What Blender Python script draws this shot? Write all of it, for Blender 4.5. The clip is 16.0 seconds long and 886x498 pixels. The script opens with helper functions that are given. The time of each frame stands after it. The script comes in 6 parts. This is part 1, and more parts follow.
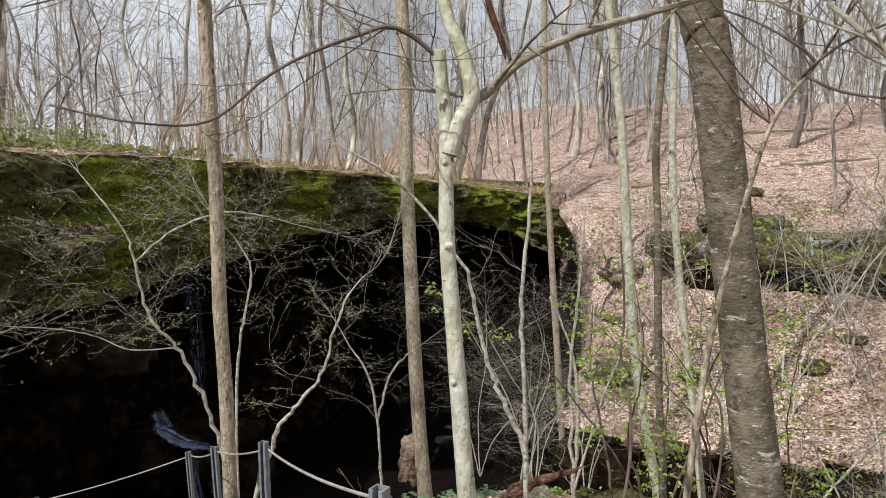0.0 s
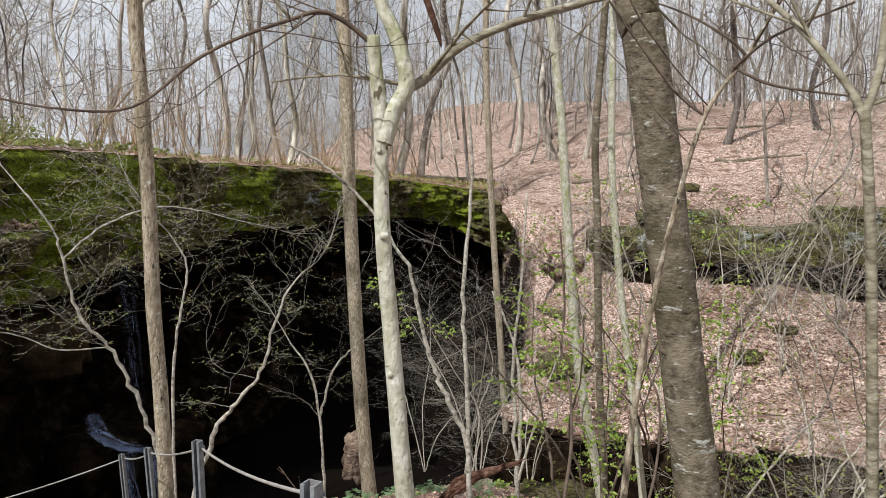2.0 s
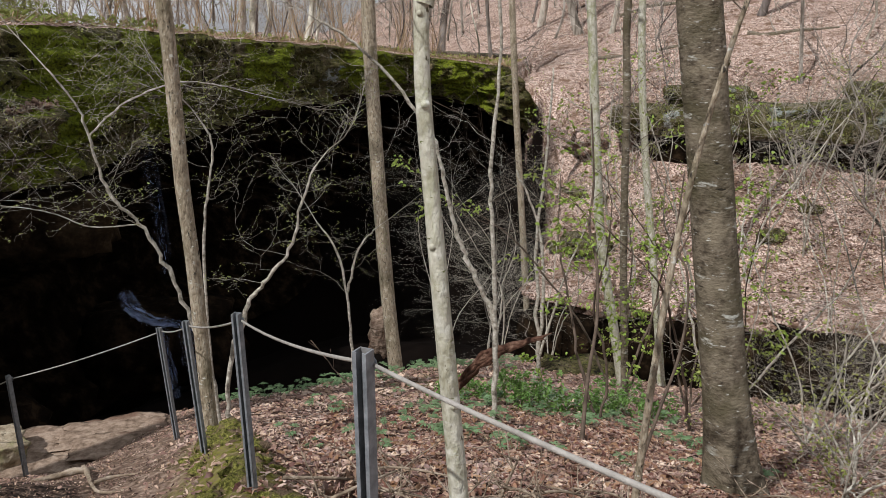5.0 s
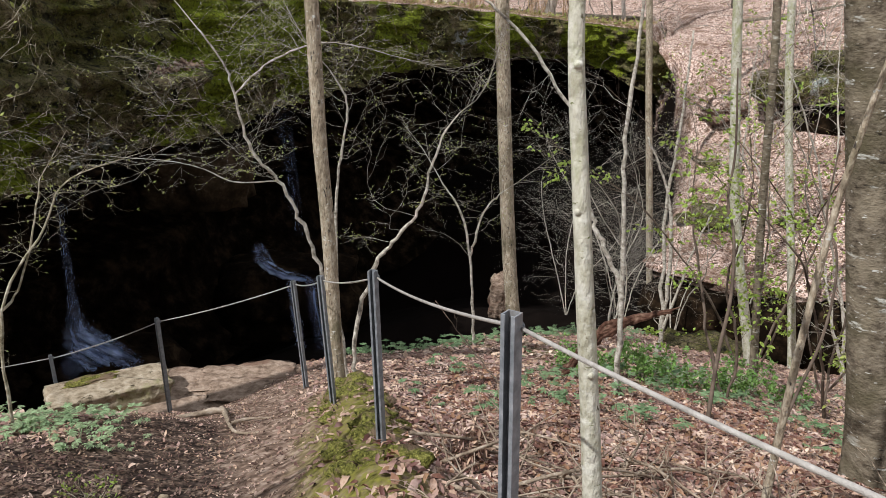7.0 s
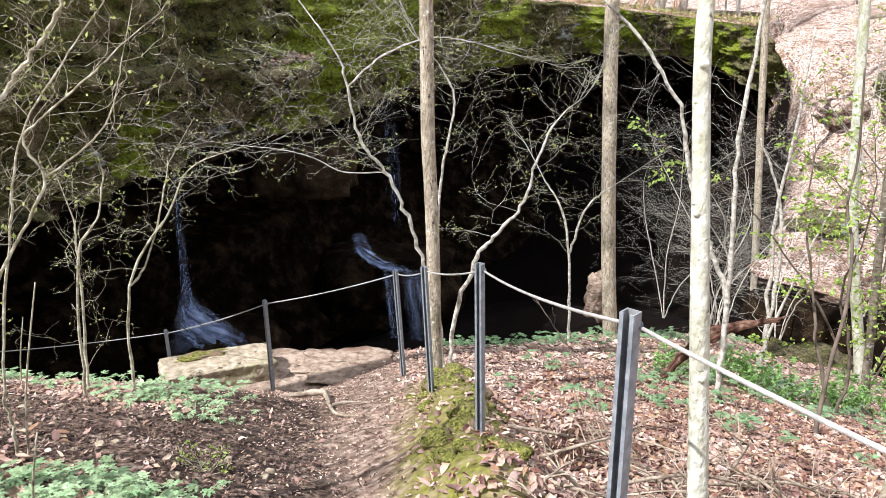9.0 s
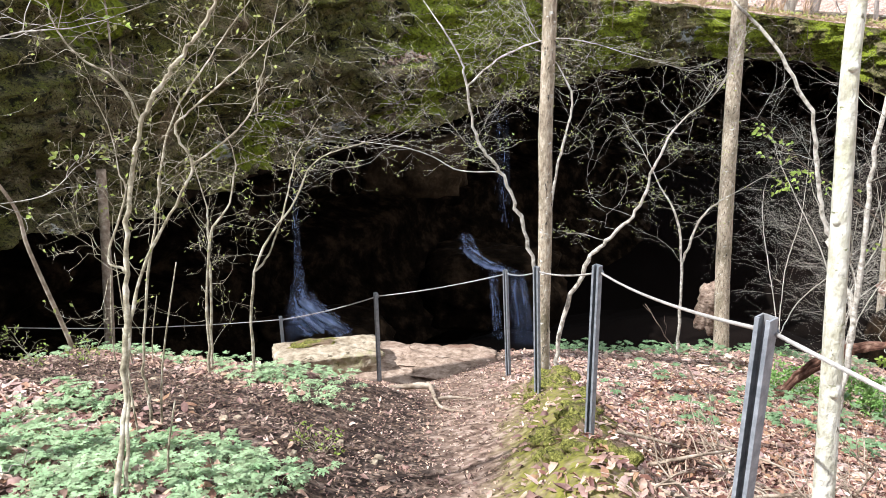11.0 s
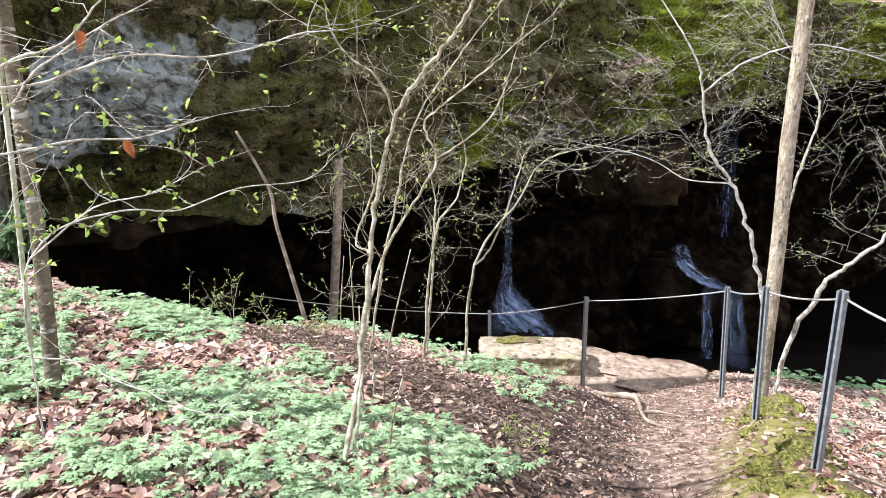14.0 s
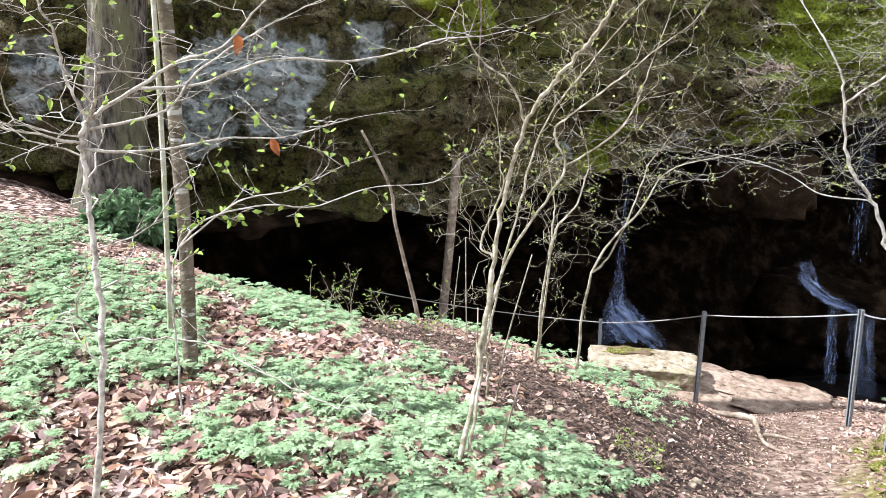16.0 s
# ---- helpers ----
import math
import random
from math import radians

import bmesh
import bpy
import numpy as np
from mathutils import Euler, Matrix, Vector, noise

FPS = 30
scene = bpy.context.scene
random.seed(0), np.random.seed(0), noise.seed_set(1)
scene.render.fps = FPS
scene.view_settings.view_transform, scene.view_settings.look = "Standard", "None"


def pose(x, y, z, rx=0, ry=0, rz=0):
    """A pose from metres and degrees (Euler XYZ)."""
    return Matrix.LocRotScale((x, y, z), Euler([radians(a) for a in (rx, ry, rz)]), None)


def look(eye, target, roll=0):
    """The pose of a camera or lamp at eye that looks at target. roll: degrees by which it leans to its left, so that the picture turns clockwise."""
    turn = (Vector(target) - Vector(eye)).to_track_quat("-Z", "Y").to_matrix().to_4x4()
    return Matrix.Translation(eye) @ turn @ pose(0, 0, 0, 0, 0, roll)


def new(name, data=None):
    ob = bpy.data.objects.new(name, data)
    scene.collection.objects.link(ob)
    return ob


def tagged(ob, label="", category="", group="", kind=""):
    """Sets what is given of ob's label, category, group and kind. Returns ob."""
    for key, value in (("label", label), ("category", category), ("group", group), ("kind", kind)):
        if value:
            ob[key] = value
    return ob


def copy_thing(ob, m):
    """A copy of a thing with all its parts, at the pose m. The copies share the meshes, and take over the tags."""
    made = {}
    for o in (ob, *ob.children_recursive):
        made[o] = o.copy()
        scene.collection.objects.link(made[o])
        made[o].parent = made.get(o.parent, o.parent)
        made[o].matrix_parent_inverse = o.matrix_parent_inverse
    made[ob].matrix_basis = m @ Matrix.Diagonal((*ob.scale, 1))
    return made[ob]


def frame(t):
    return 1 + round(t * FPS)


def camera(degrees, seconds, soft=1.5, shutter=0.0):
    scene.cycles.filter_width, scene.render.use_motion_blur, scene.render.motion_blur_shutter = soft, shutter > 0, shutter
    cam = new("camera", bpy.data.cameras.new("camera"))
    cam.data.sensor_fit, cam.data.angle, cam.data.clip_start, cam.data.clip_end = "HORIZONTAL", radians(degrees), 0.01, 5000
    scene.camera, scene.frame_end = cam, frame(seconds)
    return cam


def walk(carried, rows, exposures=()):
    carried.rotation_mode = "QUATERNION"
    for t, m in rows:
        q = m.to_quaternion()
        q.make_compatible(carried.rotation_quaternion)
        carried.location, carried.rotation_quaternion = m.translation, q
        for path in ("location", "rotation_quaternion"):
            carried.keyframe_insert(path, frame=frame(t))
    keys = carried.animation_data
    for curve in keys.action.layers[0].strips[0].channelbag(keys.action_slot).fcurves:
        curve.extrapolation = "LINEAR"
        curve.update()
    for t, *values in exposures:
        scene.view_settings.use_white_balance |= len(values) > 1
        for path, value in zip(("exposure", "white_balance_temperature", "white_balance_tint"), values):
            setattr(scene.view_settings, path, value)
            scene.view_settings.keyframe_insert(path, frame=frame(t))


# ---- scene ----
cam = camera(59.37, 16.0, soft=0.4)
walk(cam, [
    (0.0, pose(0.044, 0.000, 1.650, 83.30, -0.50, 0.83)),
    (0.5, pose(0.050, 0.004, 1.650, 83.30, -0.55, -0.59)),
    (1.0, pose(0.057, 0.017, 1.644, 83.28, -0.63, -1.59)),
    (1.5, pose(0.067, 0.031, 1.635, 83.29, -0.69, -2.71)),
    (2.0, pose(0.072, 0.035, 1.625, 83.07, -0.59, -3.31)),
    (2.5, pose(0.079, 0.041, 1.616, 81.40, -0.57, -3.79)),
    (3.0, pose(0.073, 0.034, 1.618, 79.66, -0.62, -4.19)),
    (5.5, pose(-0.015, 0.104, 1.577, 73.44, -0.09, -0.40)),
    (6.0, pose(-0.031, 0.108, 1.574, 72.86, -0.04, 1.72)),
    (6.5, pose(-0.061, 0.111, 1.570, 72.26, -0.00, 4.66)),
    (7.0, pose(-0.080, 0.115, 1.568, 71.69, 0.06, 7.14)),
    (7.5, pose(-0.099, 0.109, 1.571, 71.29, 0.02, 9.24)),
    (8.0, pose(-0.112, 0.091, 1.576, 71.29, 0.02, 10.79)),
    (8.5, pose(-0.123, 0.073, 1.579, 71.31, 0.00, 12.48)),
    (9.0, pose(-0.137, 0.057, 1.581, 71.29, -0.01, 14.47)),
    (9.5, pose(-0.153, 0.034, 1.584, 71.30, 0.00, 16.88)),
    (12.0, pose(-0.214, -0.042, 1.570, 71.42, -0.06, 26.64)),
    (12.5, pose(-0.228, -0.061, 1.573, 71.41, 0.01, 29.49)),
    (13.0, pose(-0.237, -0.073, 1.578, 71.41, 0.05, 32.91)),
    (13.5, pose(-0.245, -0.093, 1.583, 71.46, 0.02, 35.97)),
    (14.0, pose(-0.250, -0.108, 1.586, 71.49, 0.06, 38.34)),
    (14.5, pose(-0.257, -0.129, 1.594, 71.51, 0.05, 40.46)),
    (15.0, pose(-0.274, -0.142, 1.598, 71.54, -0.00, 42.36)),
    (15.5, pose(-0.278, -0.163, 1.609, 71.51, -0.11, 44.71)),
    (16.0, pose(-0.293, -0.172, 1.608, 71.56, -0.13, 46.71)),
], exposures=[
    (0.0, -0.09, 6100, 9), (3.2, -0.2, 6100, 10), (5.4, -0.43, 6100, 11), (6.6, -0.34, 6100, 11), (7.0, -0.1, 6050, 11), (7.5, 0.93, 5850, 11), (9.7, 0.9, 5800, 11), (13.0, 1.1, 5750, 12), (16.0, 1.15, 5650, 11),
])

# ---- sky and sun ----
SUN_AZ, SUN_EL = 135.0, 50.0      # degrees to the left of the first view, and above the horizon
world = bpy.data.worlds.new("sky")
scene.world = world
world.use_nodes = True
wn, wl = world.node_tree.nodes, world.node_tree.links
wn.clear()
sky = wn.new("ShaderNodeTexSky")
sky.sky_type, sky.sun_disc = "NISHITA", False
sky.sun_elevation, sky.sun_rotation = radians(SUN_EL), radians(-SUN_AZ)
sky.altitude, sky.air_density, sky.dust_density = 200, 1.0, 1.2
w_co, w_noise, w_ramp, w_mix = (wn.new("ShaderNodeTexCoord"), wn.new("ShaderNodeTexNoise"), wn.new("ShaderNodeValToRGB"), wn.new("ShaderNodeMix"))
w_noise.inputs["Scale"].default_value, w_noise.inputs["Detail"].default_value = 3.2, 6
w_ramp.color_ramp.elements[0].position, w_ramp.color_ramp.elements[1].position = 0.42, 0.56
w_mix.data_type = "RGBA"
w_ramp.color_ramp.elements[0].color = (0.5, 0.5, 0.5, 1)
w_mix.inputs[7].default_value = (46.0, 46.6, 48.0, 1)
w_bg, w_out = wn.new("ShaderNodeBackground"), wn.new("ShaderNodeOutputWorld")
w_bg.inputs["Strength"].default_value = 0.018
wl.new(w_co.outputs["Generated"], w_noise.inputs["Vector"])
wl.new(w_noise.outputs["Fac"], w_ramp.inputs["Fac"])
wl.new(w_ramp.outputs["Color"], w_mix.inputs[0])
wl.new(sky.outputs["Color"], w_mix.inputs[6])
wl.new(w_mix.outputs[2], w_bg.inputs["Color"])
wl.new(w_bg.outputs["Background"], w_out.inputs["Surface"])
lamp = bpy.data.lights.new("sun", "SUN")
lamp.energy, lamp.angle, lamp.color = 5.0, radians(0.53), (1.0, 0.965, 0.91)
sun = new("sun", lamp)
sa, se = radians(SUN_AZ), radians(SUN_EL)
sun.matrix_world = look((-math.sin(sa) * math.cos(se) * 50, math.cos(sa) * math.cos(se) * 50, math.sin(se) * 50), (0, 0, 0))


# ---- materials ----
def mat(name, stops, scale=6.0, detail=8, rough=0.85, bump=0.3, bump_scale=40.0, stretch=(1, 1, 1), patches=None, patch_scale=1.5,
        patch_at=(0.5, 0.62), vary=0.0, island=False, second=None, spec=0.12, trans=0.0, coords="Object", bump_dist=0.02):
    """A rough natural surface: grain colours from stops, larger patches over it, fine relief."""
    m = bpy.data.materials.new(name)
    m.use_nodes = True
    n, l = m.node_tree.nodes, m.node_tree.links
    b = n["Principled BSDF"]
    b.inputs["Roughness"].default_value = rough
    b.inputs["Specular IOR Level"].default_value = spec
    tc, mp = n.new("ShaderNodeTexCoord"), n.new("ShaderNodeMapping")
    mp.inputs["Scale"].default_value = stretch
    l.new(tc.outputs[coords], mp.inputs["Vector"])
    nz = n.new("ShaderNodeTexNoise")
    nz.inputs["Scale"].default_value, nz.inputs["Detail"].default_value, nz.inputs["Roughness"].default_value = scale, detail, 0.65
    l.new(mp.outputs["Vector"], nz.inputs["Vector"])
    rp = n.new("ShaderNodeValToRGB")
    els = rp.color_ramp.elements
    while len(els) < len(stops):
        els.new(0.5)
    for e, (pos, c) in zip(els, stops):
        e.position, e.color = pos, (*c, 1)
    l.new(nz.outputs["Fac"], rp.inputs["Fac"])
    col = rp.outputs["Color"]

    def over(col, colour, psc, at, own=None, det=5):
        pz, pr, mx = n.new("ShaderNodeTexNoise"), n.new("ShaderNodeValToRGB"), n.new("ShaderNodeMix")
        pz.inputs["Scale"].default_value, pz.inputs["Detail"].default_value, pz.inputs["Roughness"].default_value = psc, det, 0.6
        src = mp.outputs["Vector"]
        if own:
            om = n.new("ShaderNodeMapping")
            om.inputs["Scale"].default_value = own
            l.new(tc.outputs[coords], om.inputs["Vector"])
            src = om.outputs["Vector"]
        l.new(src, pz.inputs["Vector"])
        pr.color_ramp.elements[0].position, pr.color_ramp.elements[1].position = at
        l.new(pz.outputs["Fac"], pr.inputs["Fac"])
        mx.data_type = "RGBA"
        l.new(pr.outputs["Color"], mx.inputs[0])
        l.new(col, mx.inputs[6])
        mx.inputs[7].default_value = (*colour, 1)
        return mx.outputs[2]

    if patches:
        col = over(col, patches, patch_scale, patch_at)
    for colour, psc, at, *own in second or ():
        col = over(col, colour, psc, at, *own)
    if vary:
        hv, rnd = n.new("ShaderNodeHueSaturation"), None
        if island:
            rnd = n.new("ShaderNodeNewGeometry").outputs["Random Per Island"]
        else:
            rnd = n.new("ShaderNodeObjectInfo").outputs["Random"]
        mr = n.new("ShaderNodeMapRange")
        mr.inputs["To Min"].default_value, mr.inputs["To Max"].default_value = 1 - vary, 1 + vary
        l.new(rnd, mr.inputs["Value"])
        l.new(mr.outputs["Result"], hv.inputs["Value"])
        mr2 = n.new("ShaderNodeMapRange")
        mr2.inputs["From Max"].default_value = 1.0
        mr2.inputs["To Min"].default_value, mr2.inputs["To Max"].default_value = 0.5 - 0.05 * vary, 0.5 + 0.05 * vary
        l.new(rnd, mr2.inputs["Value"])
        l.new(mr2.outputs["Result"], hv.inputs["Hue"])
        l.new(col, hv.inputs["Color"])
        col = hv.outputs["Color"]
    l.new(col, b.inputs["Base Color"])
    if bump:
        bz, bp = n.new("ShaderNodeTexNoise"), n.new("ShaderNodeBump")
        bz.inputs["Scale"].default_value, bz.inputs["Detail"].default_value = bump_scale, 6
        l.new(mp.outputs["Vector"], bz.inputs["Vector"])
        bp.inputs["Strength"].default_value, bp.inputs["Distance"].default_value = bump, bump_dist
        l.new(bz.outputs["Fac"], bp.inputs["Height"])
        l.new(bp.outputs["Normal"], b.inputs["Normal"])
    if trans:
        tr, ms = n.new("ShaderNodeBsdfTranslucent"), n.new("ShaderNodeMixShader")
        l.new(col, tr.inputs["Color"])
        ms.inputs["Fac"].default_value = trans
        l.new(b.outputs["BSDF"], ms.inputs[1])
        l.new(tr.outputs["BSDF"], ms.inputs[2])
        l.new(ms.outputs["Shader"], n["Material Output"].inputs["Surface"])
    return m


BARK_GREY = mat("bark_grey", [(0.3, (0.13, 0.1, 0.068)), (0.5, (0.38, 0.31, 0.22)), (0.72, (0.6, 0.53, 0.415))], 34, rough=0.9, bump=1.0, bump_scale=60,
                stretch=(1, 1, 0.4), patches=(0.22, 0.185, 0.12), patch_scale=6, patch_at=(0.52, 0.66), second=[((0.62, 0.6, 0.53), 15, (0.62, 0.67), (1, 1, 1.6)), ((0.06, 0.05, 0.04), 30, (0.62, 0.67))])
BARK_PALE = mat("bark_pale", [(0.25, (0.26, 0.24, 0.15)), (0.5, (0.49, 0.465, 0.365)), (0.75, (0.7, 0.675, 0.585))], 22, rough=0.75, bump=0.7, bump_scale=50, stretch=(1, 1, 0.5),
                patches=(0.3, 0.31, 0.15), patch_scale=7, patch_at=(0.46, 0.68),
                second=[((0.13, 0.11, 0.07), 26, (0.64, 0.68)), ((0.74, 0.72, 0.64), 11, (0.56, 0.74), (1, 1, 1.8)), ((0.16, 0.17, 0.07), 18, (0.64, 0.7), (1, 1, 2.5))])
BARK_DARK = mat("bark_dark", [(0.32, (0.05, 0.038, 0.027)), (0.5, (0.16, 0.13, 0.092)), (0.74, (0.27, 0.23, 0.17))], 18, rough=0.9, bump=0.7, bump_scale=40,
                stretch=(0.9, 0.9, 1.25), patches=(0.1, 0.085, 0.05), patch_scale=2.5, patch_at=(0.45, 0.65),
                second=[((0.035, 0.03, 0.022), 10, (0.62, 0.7), (0.7, 0.7, 2.4)), ((0.45, 0.44, 0.38), 7, (0.61, 0.66), (0.6, 0.6, 2.2)), ((0.24, 0.2, 0.14), 4, (0.52, 0.68)), ((0.58, 0.57, 0.51), 22, (0.64, 0.69), (0.6, 0.6, 2.2))])
BARK_BOUGH = mat("bark_bough", [(0.3, (0.12, 0.1, 0.065)), (0.52, (0.27, 0.24, 0.17)), (0.75, (0.5, 0.47, 0.38))], 20, rough=0.85, bump=0.6, bump_scale=60, stretch=(0.5, 1, 1))
# Old grey bark, its colours lowered for the shade by the cliff.
BARK_OLD = mat("bark_old", [(0.36, (0.018, 0.015, 0.012)), (0.5, (0.085, 0.072, 0.058)), (0.68, (0.2, 0.175, 0.145))], 20, rough=0.9, bump=1.0, bump_scale=22, stretch=(1, 1, 0.3),
               patches=(0.13, 0.125, 0.07), patch_scale=2.5, patch_at=(0.5, 0.64), second=[((0.03, 0.026, 0.02), 12, (0.62, 0.68), (1.6, 1.6, 0.3)), ((0.42, 0.41, 0.36), 5, (0.64, 0.7))])
DRY_STALK = mat("dry_stalk", [(0.3, (0.3, 0.19, 0.1)), (0.7, (0.62, 0.47, 0.31))], 6, rough=0.9, bump=0)
BARK_FAR = mat("bark_far", [(0.34, (0.035, 0.028, 0.022)), (0.48, (0.22, 0.19, 0.155)), (0.66, (0.6, 0.55, 0.48))], 2.5, rough=0.9, bump=0.3, bump_scale=12,
               stretch=(1, 1, 0.2), vary=0.6)
TWIG = mat("twig_bark", [(0.32, (0.13, 0.11, 0.085)), (0.5, (0.42, 0.38, 0.31)), (0.7, (0.72, 0.68, 0.6))], 22, rough=0.8, bump=0.2, bump_scale=60)
TWIG_MID = mat("twig_bark_tan", [(0.32, (0.11, 0.09, 0.055)), (0.5, (0.32, 0.28, 0.19)), (0.7, (0.62, 0.57, 0.46))], 22, rough=0.8, bump=0.2, bump_scale=60)
TWIG_DARK = mat("twig_bark_dark", [(0.3, (0.06, 0.045, 0.035)), (0.6, (0.16, 0.12, 0.09)), (0.85, (0.28, 0.23, 0.18))], 8, rough=0.85, bump=0.3, bump_scale=60)
TWIG_FAR = mat("twig_far", [(0.3, (0.2, 0.17, 0.14)), (0.7, (0.6, 0.54, 0.47))], 2, rough=0.9, bump=0)
LEAF_BUD = mat("bud_leaf", [(0.3, (0.24, 0.27, 0.07)), (0.7, (0.44, 0.46, 0.15))], 3, rough=0.6, bump=0, vary=0.25, island=True, trans=0.35)
LEAF_YOUNG = mat("young_leaf", [(0.3, (0.24, 0.34, 0.06)), (0.7, (0.46, 0.56, 0.14))], 6, rough=0.5, bump=0.2, vary=0.25, island=True, trans=0.4)
LEAF_HERB = mat("herb_leaf", [(0.3, (0.17, 0.265, 0.115)), (0.7, (0.42, 0.525, 0.3))], 5, rough=0.5, bump=0.1, vary=0.4, island=True, trans=0.35, spec=0.3)
LEAF_GREEN = mat("herb_leaf_fresh", [(0.3, (0.11, 0.19, 0.085)), (0.7, (0.25, 0.35, 0.18))], 5, rough=0.55, bump=0.1, vary=0.3, island=True, trans=0.3)
LEAF_FRESH = mat("fresh_leaf", [(0.3, (0.14, 0.27, 0.06)), (0.7, (0.3, 0.45, 0.14))], 5, rough=0.5, bump=0.1, vary=0.25, island=True, trans=0.35)
# Paler copy of the dry leaf, with the hillside's sunlight in its colour.
LEAF_SUNLIT = mat("sunlit_leaf", [(0.3, (0.16, 0.09, 0.065)), (0.48, (0.46, 0.32, 0.25)), (0.72, (0.76, 0.62, 0.53))], 3.1, rough=0.75, bump=0.2, bump_scale=50, vary=0.4, island=True, trans=0.1)
LEAF_DARK = mat("rotten_leaf", [(0.3, (0.035, 0.022, 0.015)), (0.5, (0.12, 0.075, 0.055)), (0.72, (0.34, 0.25, 0.2))], 5, rough=0.8, bump=0.3, bump_scale=50, vary=0.5, island=True)
LEAF_DRY = mat("dry_leaf", [(0.3, (0.09, 0.045, 0.028)), (0.5, (0.36, 0.225, 0.165)), (0.72, (0.7, 0.545, 0.46))], 3.1, rough=0.7, bump=0.3, bump_scale=50, vary=0.45,
               island=True, trans=0.1, spec=0.4)
LEAF_RUSSET = mat("russet_leaf", [(0.3, (0.05, 0.022, 0.014)), (0.5, (0.2, 0.095, 0.058)), (0.75, (0.42, 0.24, 0.16))], 3.1, rough=0.65, bump=0.3, bump_scale=50, vary=0.45, island=True, trans=0.1, spec=0.4)
WITHERED = mat("withered_leaf", [(0.3, (0.35, 0.1, 0.03)), (0.7, (0.6, 0.25, 0.1))], 30, rough=0.7, bump=0.3, trans=0.3)
ROCK = mat("mossy_sandstone", [(0.3, (0.025, 0.022, 0.013)), (0.5, (0.14, 0.115, 0.058)), (0.72, (0.3, 0.26, 0.165))], 3.5, detail=14, rough=0.9, bump=1.0, bump_scale=11,
           patches=(0.105, 0.1, 0.022), patch_scale=0.7, patch_at=(0.4, 0.62), bump_dist=0.2,
           second=[((0.4, 0.43, 0.4), 0.4, (0.62, 0.635)), ((0.045, 0.04, 0.024), 1.3, (0.58, 0.68)), ((0.1, 0.115, 0.014), 1.9, (0.54, 0.72)), ((0.018, 0.018, 0.008), 6.0, (0.55, 0.62)),
                   ((0.34, 0.34, 0.27), 13.0, (0.66, 0.72)), ((0.03, 0.025, 0.015), 22.0, (0.61, 0.68)),
                   ((0.12, 0.14, 0.014), 2.6, (0.58, 0.74), (1, 1, 0.22)), ((0.014, 0.013, 0.008), 3.4, (0.58, 0.68), (1, 1, 0.16)), ((0.25, 0.195, 0.115), 1.3, (0.55, 0.7), (1, 1, 0.4)), ((0.02, 0.018, 0.01), 40.0, (0.55, 0.66)), ((0.15, 0.165, 0.03), 26.0, (0.58, 0.68)), ((0.012, 0.011, 0.006), 60.0, (0.56, 0.64))])


def cliff_mat():
    """The same rock, with the pale lichen crusts and bright moss cushions that grow on certain stretches of the face."""
    m = ROCK.copy()
    m.name = "cliff_face"
    n, l = m.node_tree.nodes, m.node_tree.links
    b = n["Principled BSDF"]
    col = b.inputs["Base Color"].links[0].from_socket
    tc = n.new("ShaderNodeTexCoord")
    for name, colour, dark, sc in (("lichen", (0.4, 0.435, 0.41), (0.13, 0.13, 0.105), 9.0), ("moss", (0.175, 0.21, 0.016), (0.07, 0.074, 0.014), 15.0)):
        at, nz, rp, ad, mx, g, gm = (n.new("ShaderNodeAttribute"), n.new("ShaderNodeTexNoise"), n.new("ShaderNodeValToRGB"), n.new("ShaderNodeMath"), n.new("ShaderNodeMix"),
                                     n.new("ShaderNodeTexNoise"), n.new("ShaderNodeMix"))
        at.attribute_name = name
        nz.inputs["Scale"].default_value, nz.inputs["Detail"].default_value = 1.6, 9
        l.new(tc.outputs["Object"], nz.inputs["Vector"])
        ad.operation = "MULTIPLY_ADD"
        l.new(nz.outputs["Fac"], ad.inputs[0])
        ad.inputs[1].default_value = 2.2
        l.new(at.outputs["Fac"], ad.inputs[2])
        rp.color_ramp.elements[0].position, rp.color_ramp.elements[1].position = 0.66, 0.71
        half = n.new("ShaderNodeMath")
        half.operation = "MULTIPLY"
        half.inputs[1].default_value = 0.4
        l.new(ad.outputs[0], half.inputs[0])
        l.new(half.outputs[0], rp.inputs["Fac"])
        g.inputs["Scale"].default_value, g.inputs["Detail"].default_value = sc, 8
        l.new(tc.outputs["Object"], g.inputs["Vector"])
        gm.data_type = mx.data_type = "RGBA"
        gm.inputs[6].default_value, gm.inputs[7].default_value = (*dark, 1), (*colour, 1)
        gr = n.new("ShaderNodeValToRGB")
        gr.color_ramp.elements[0].position, gr.color_ramp.elements[1].position = 0.36, 0.52
        l.new(g.outputs["Fac"], gr.inputs["Fac"])
        l.new(gr.outputs["Color"], gm.inputs[0])
        l.new(rp.outputs["Color"], mx.inputs[0])
        l.new(col, mx.inputs[6])
        l.new(gm.outputs[2], mx.inputs[7])
        col = mx.outputs[2]
    l.new(col, b.inputs["Base Color"])
    return m


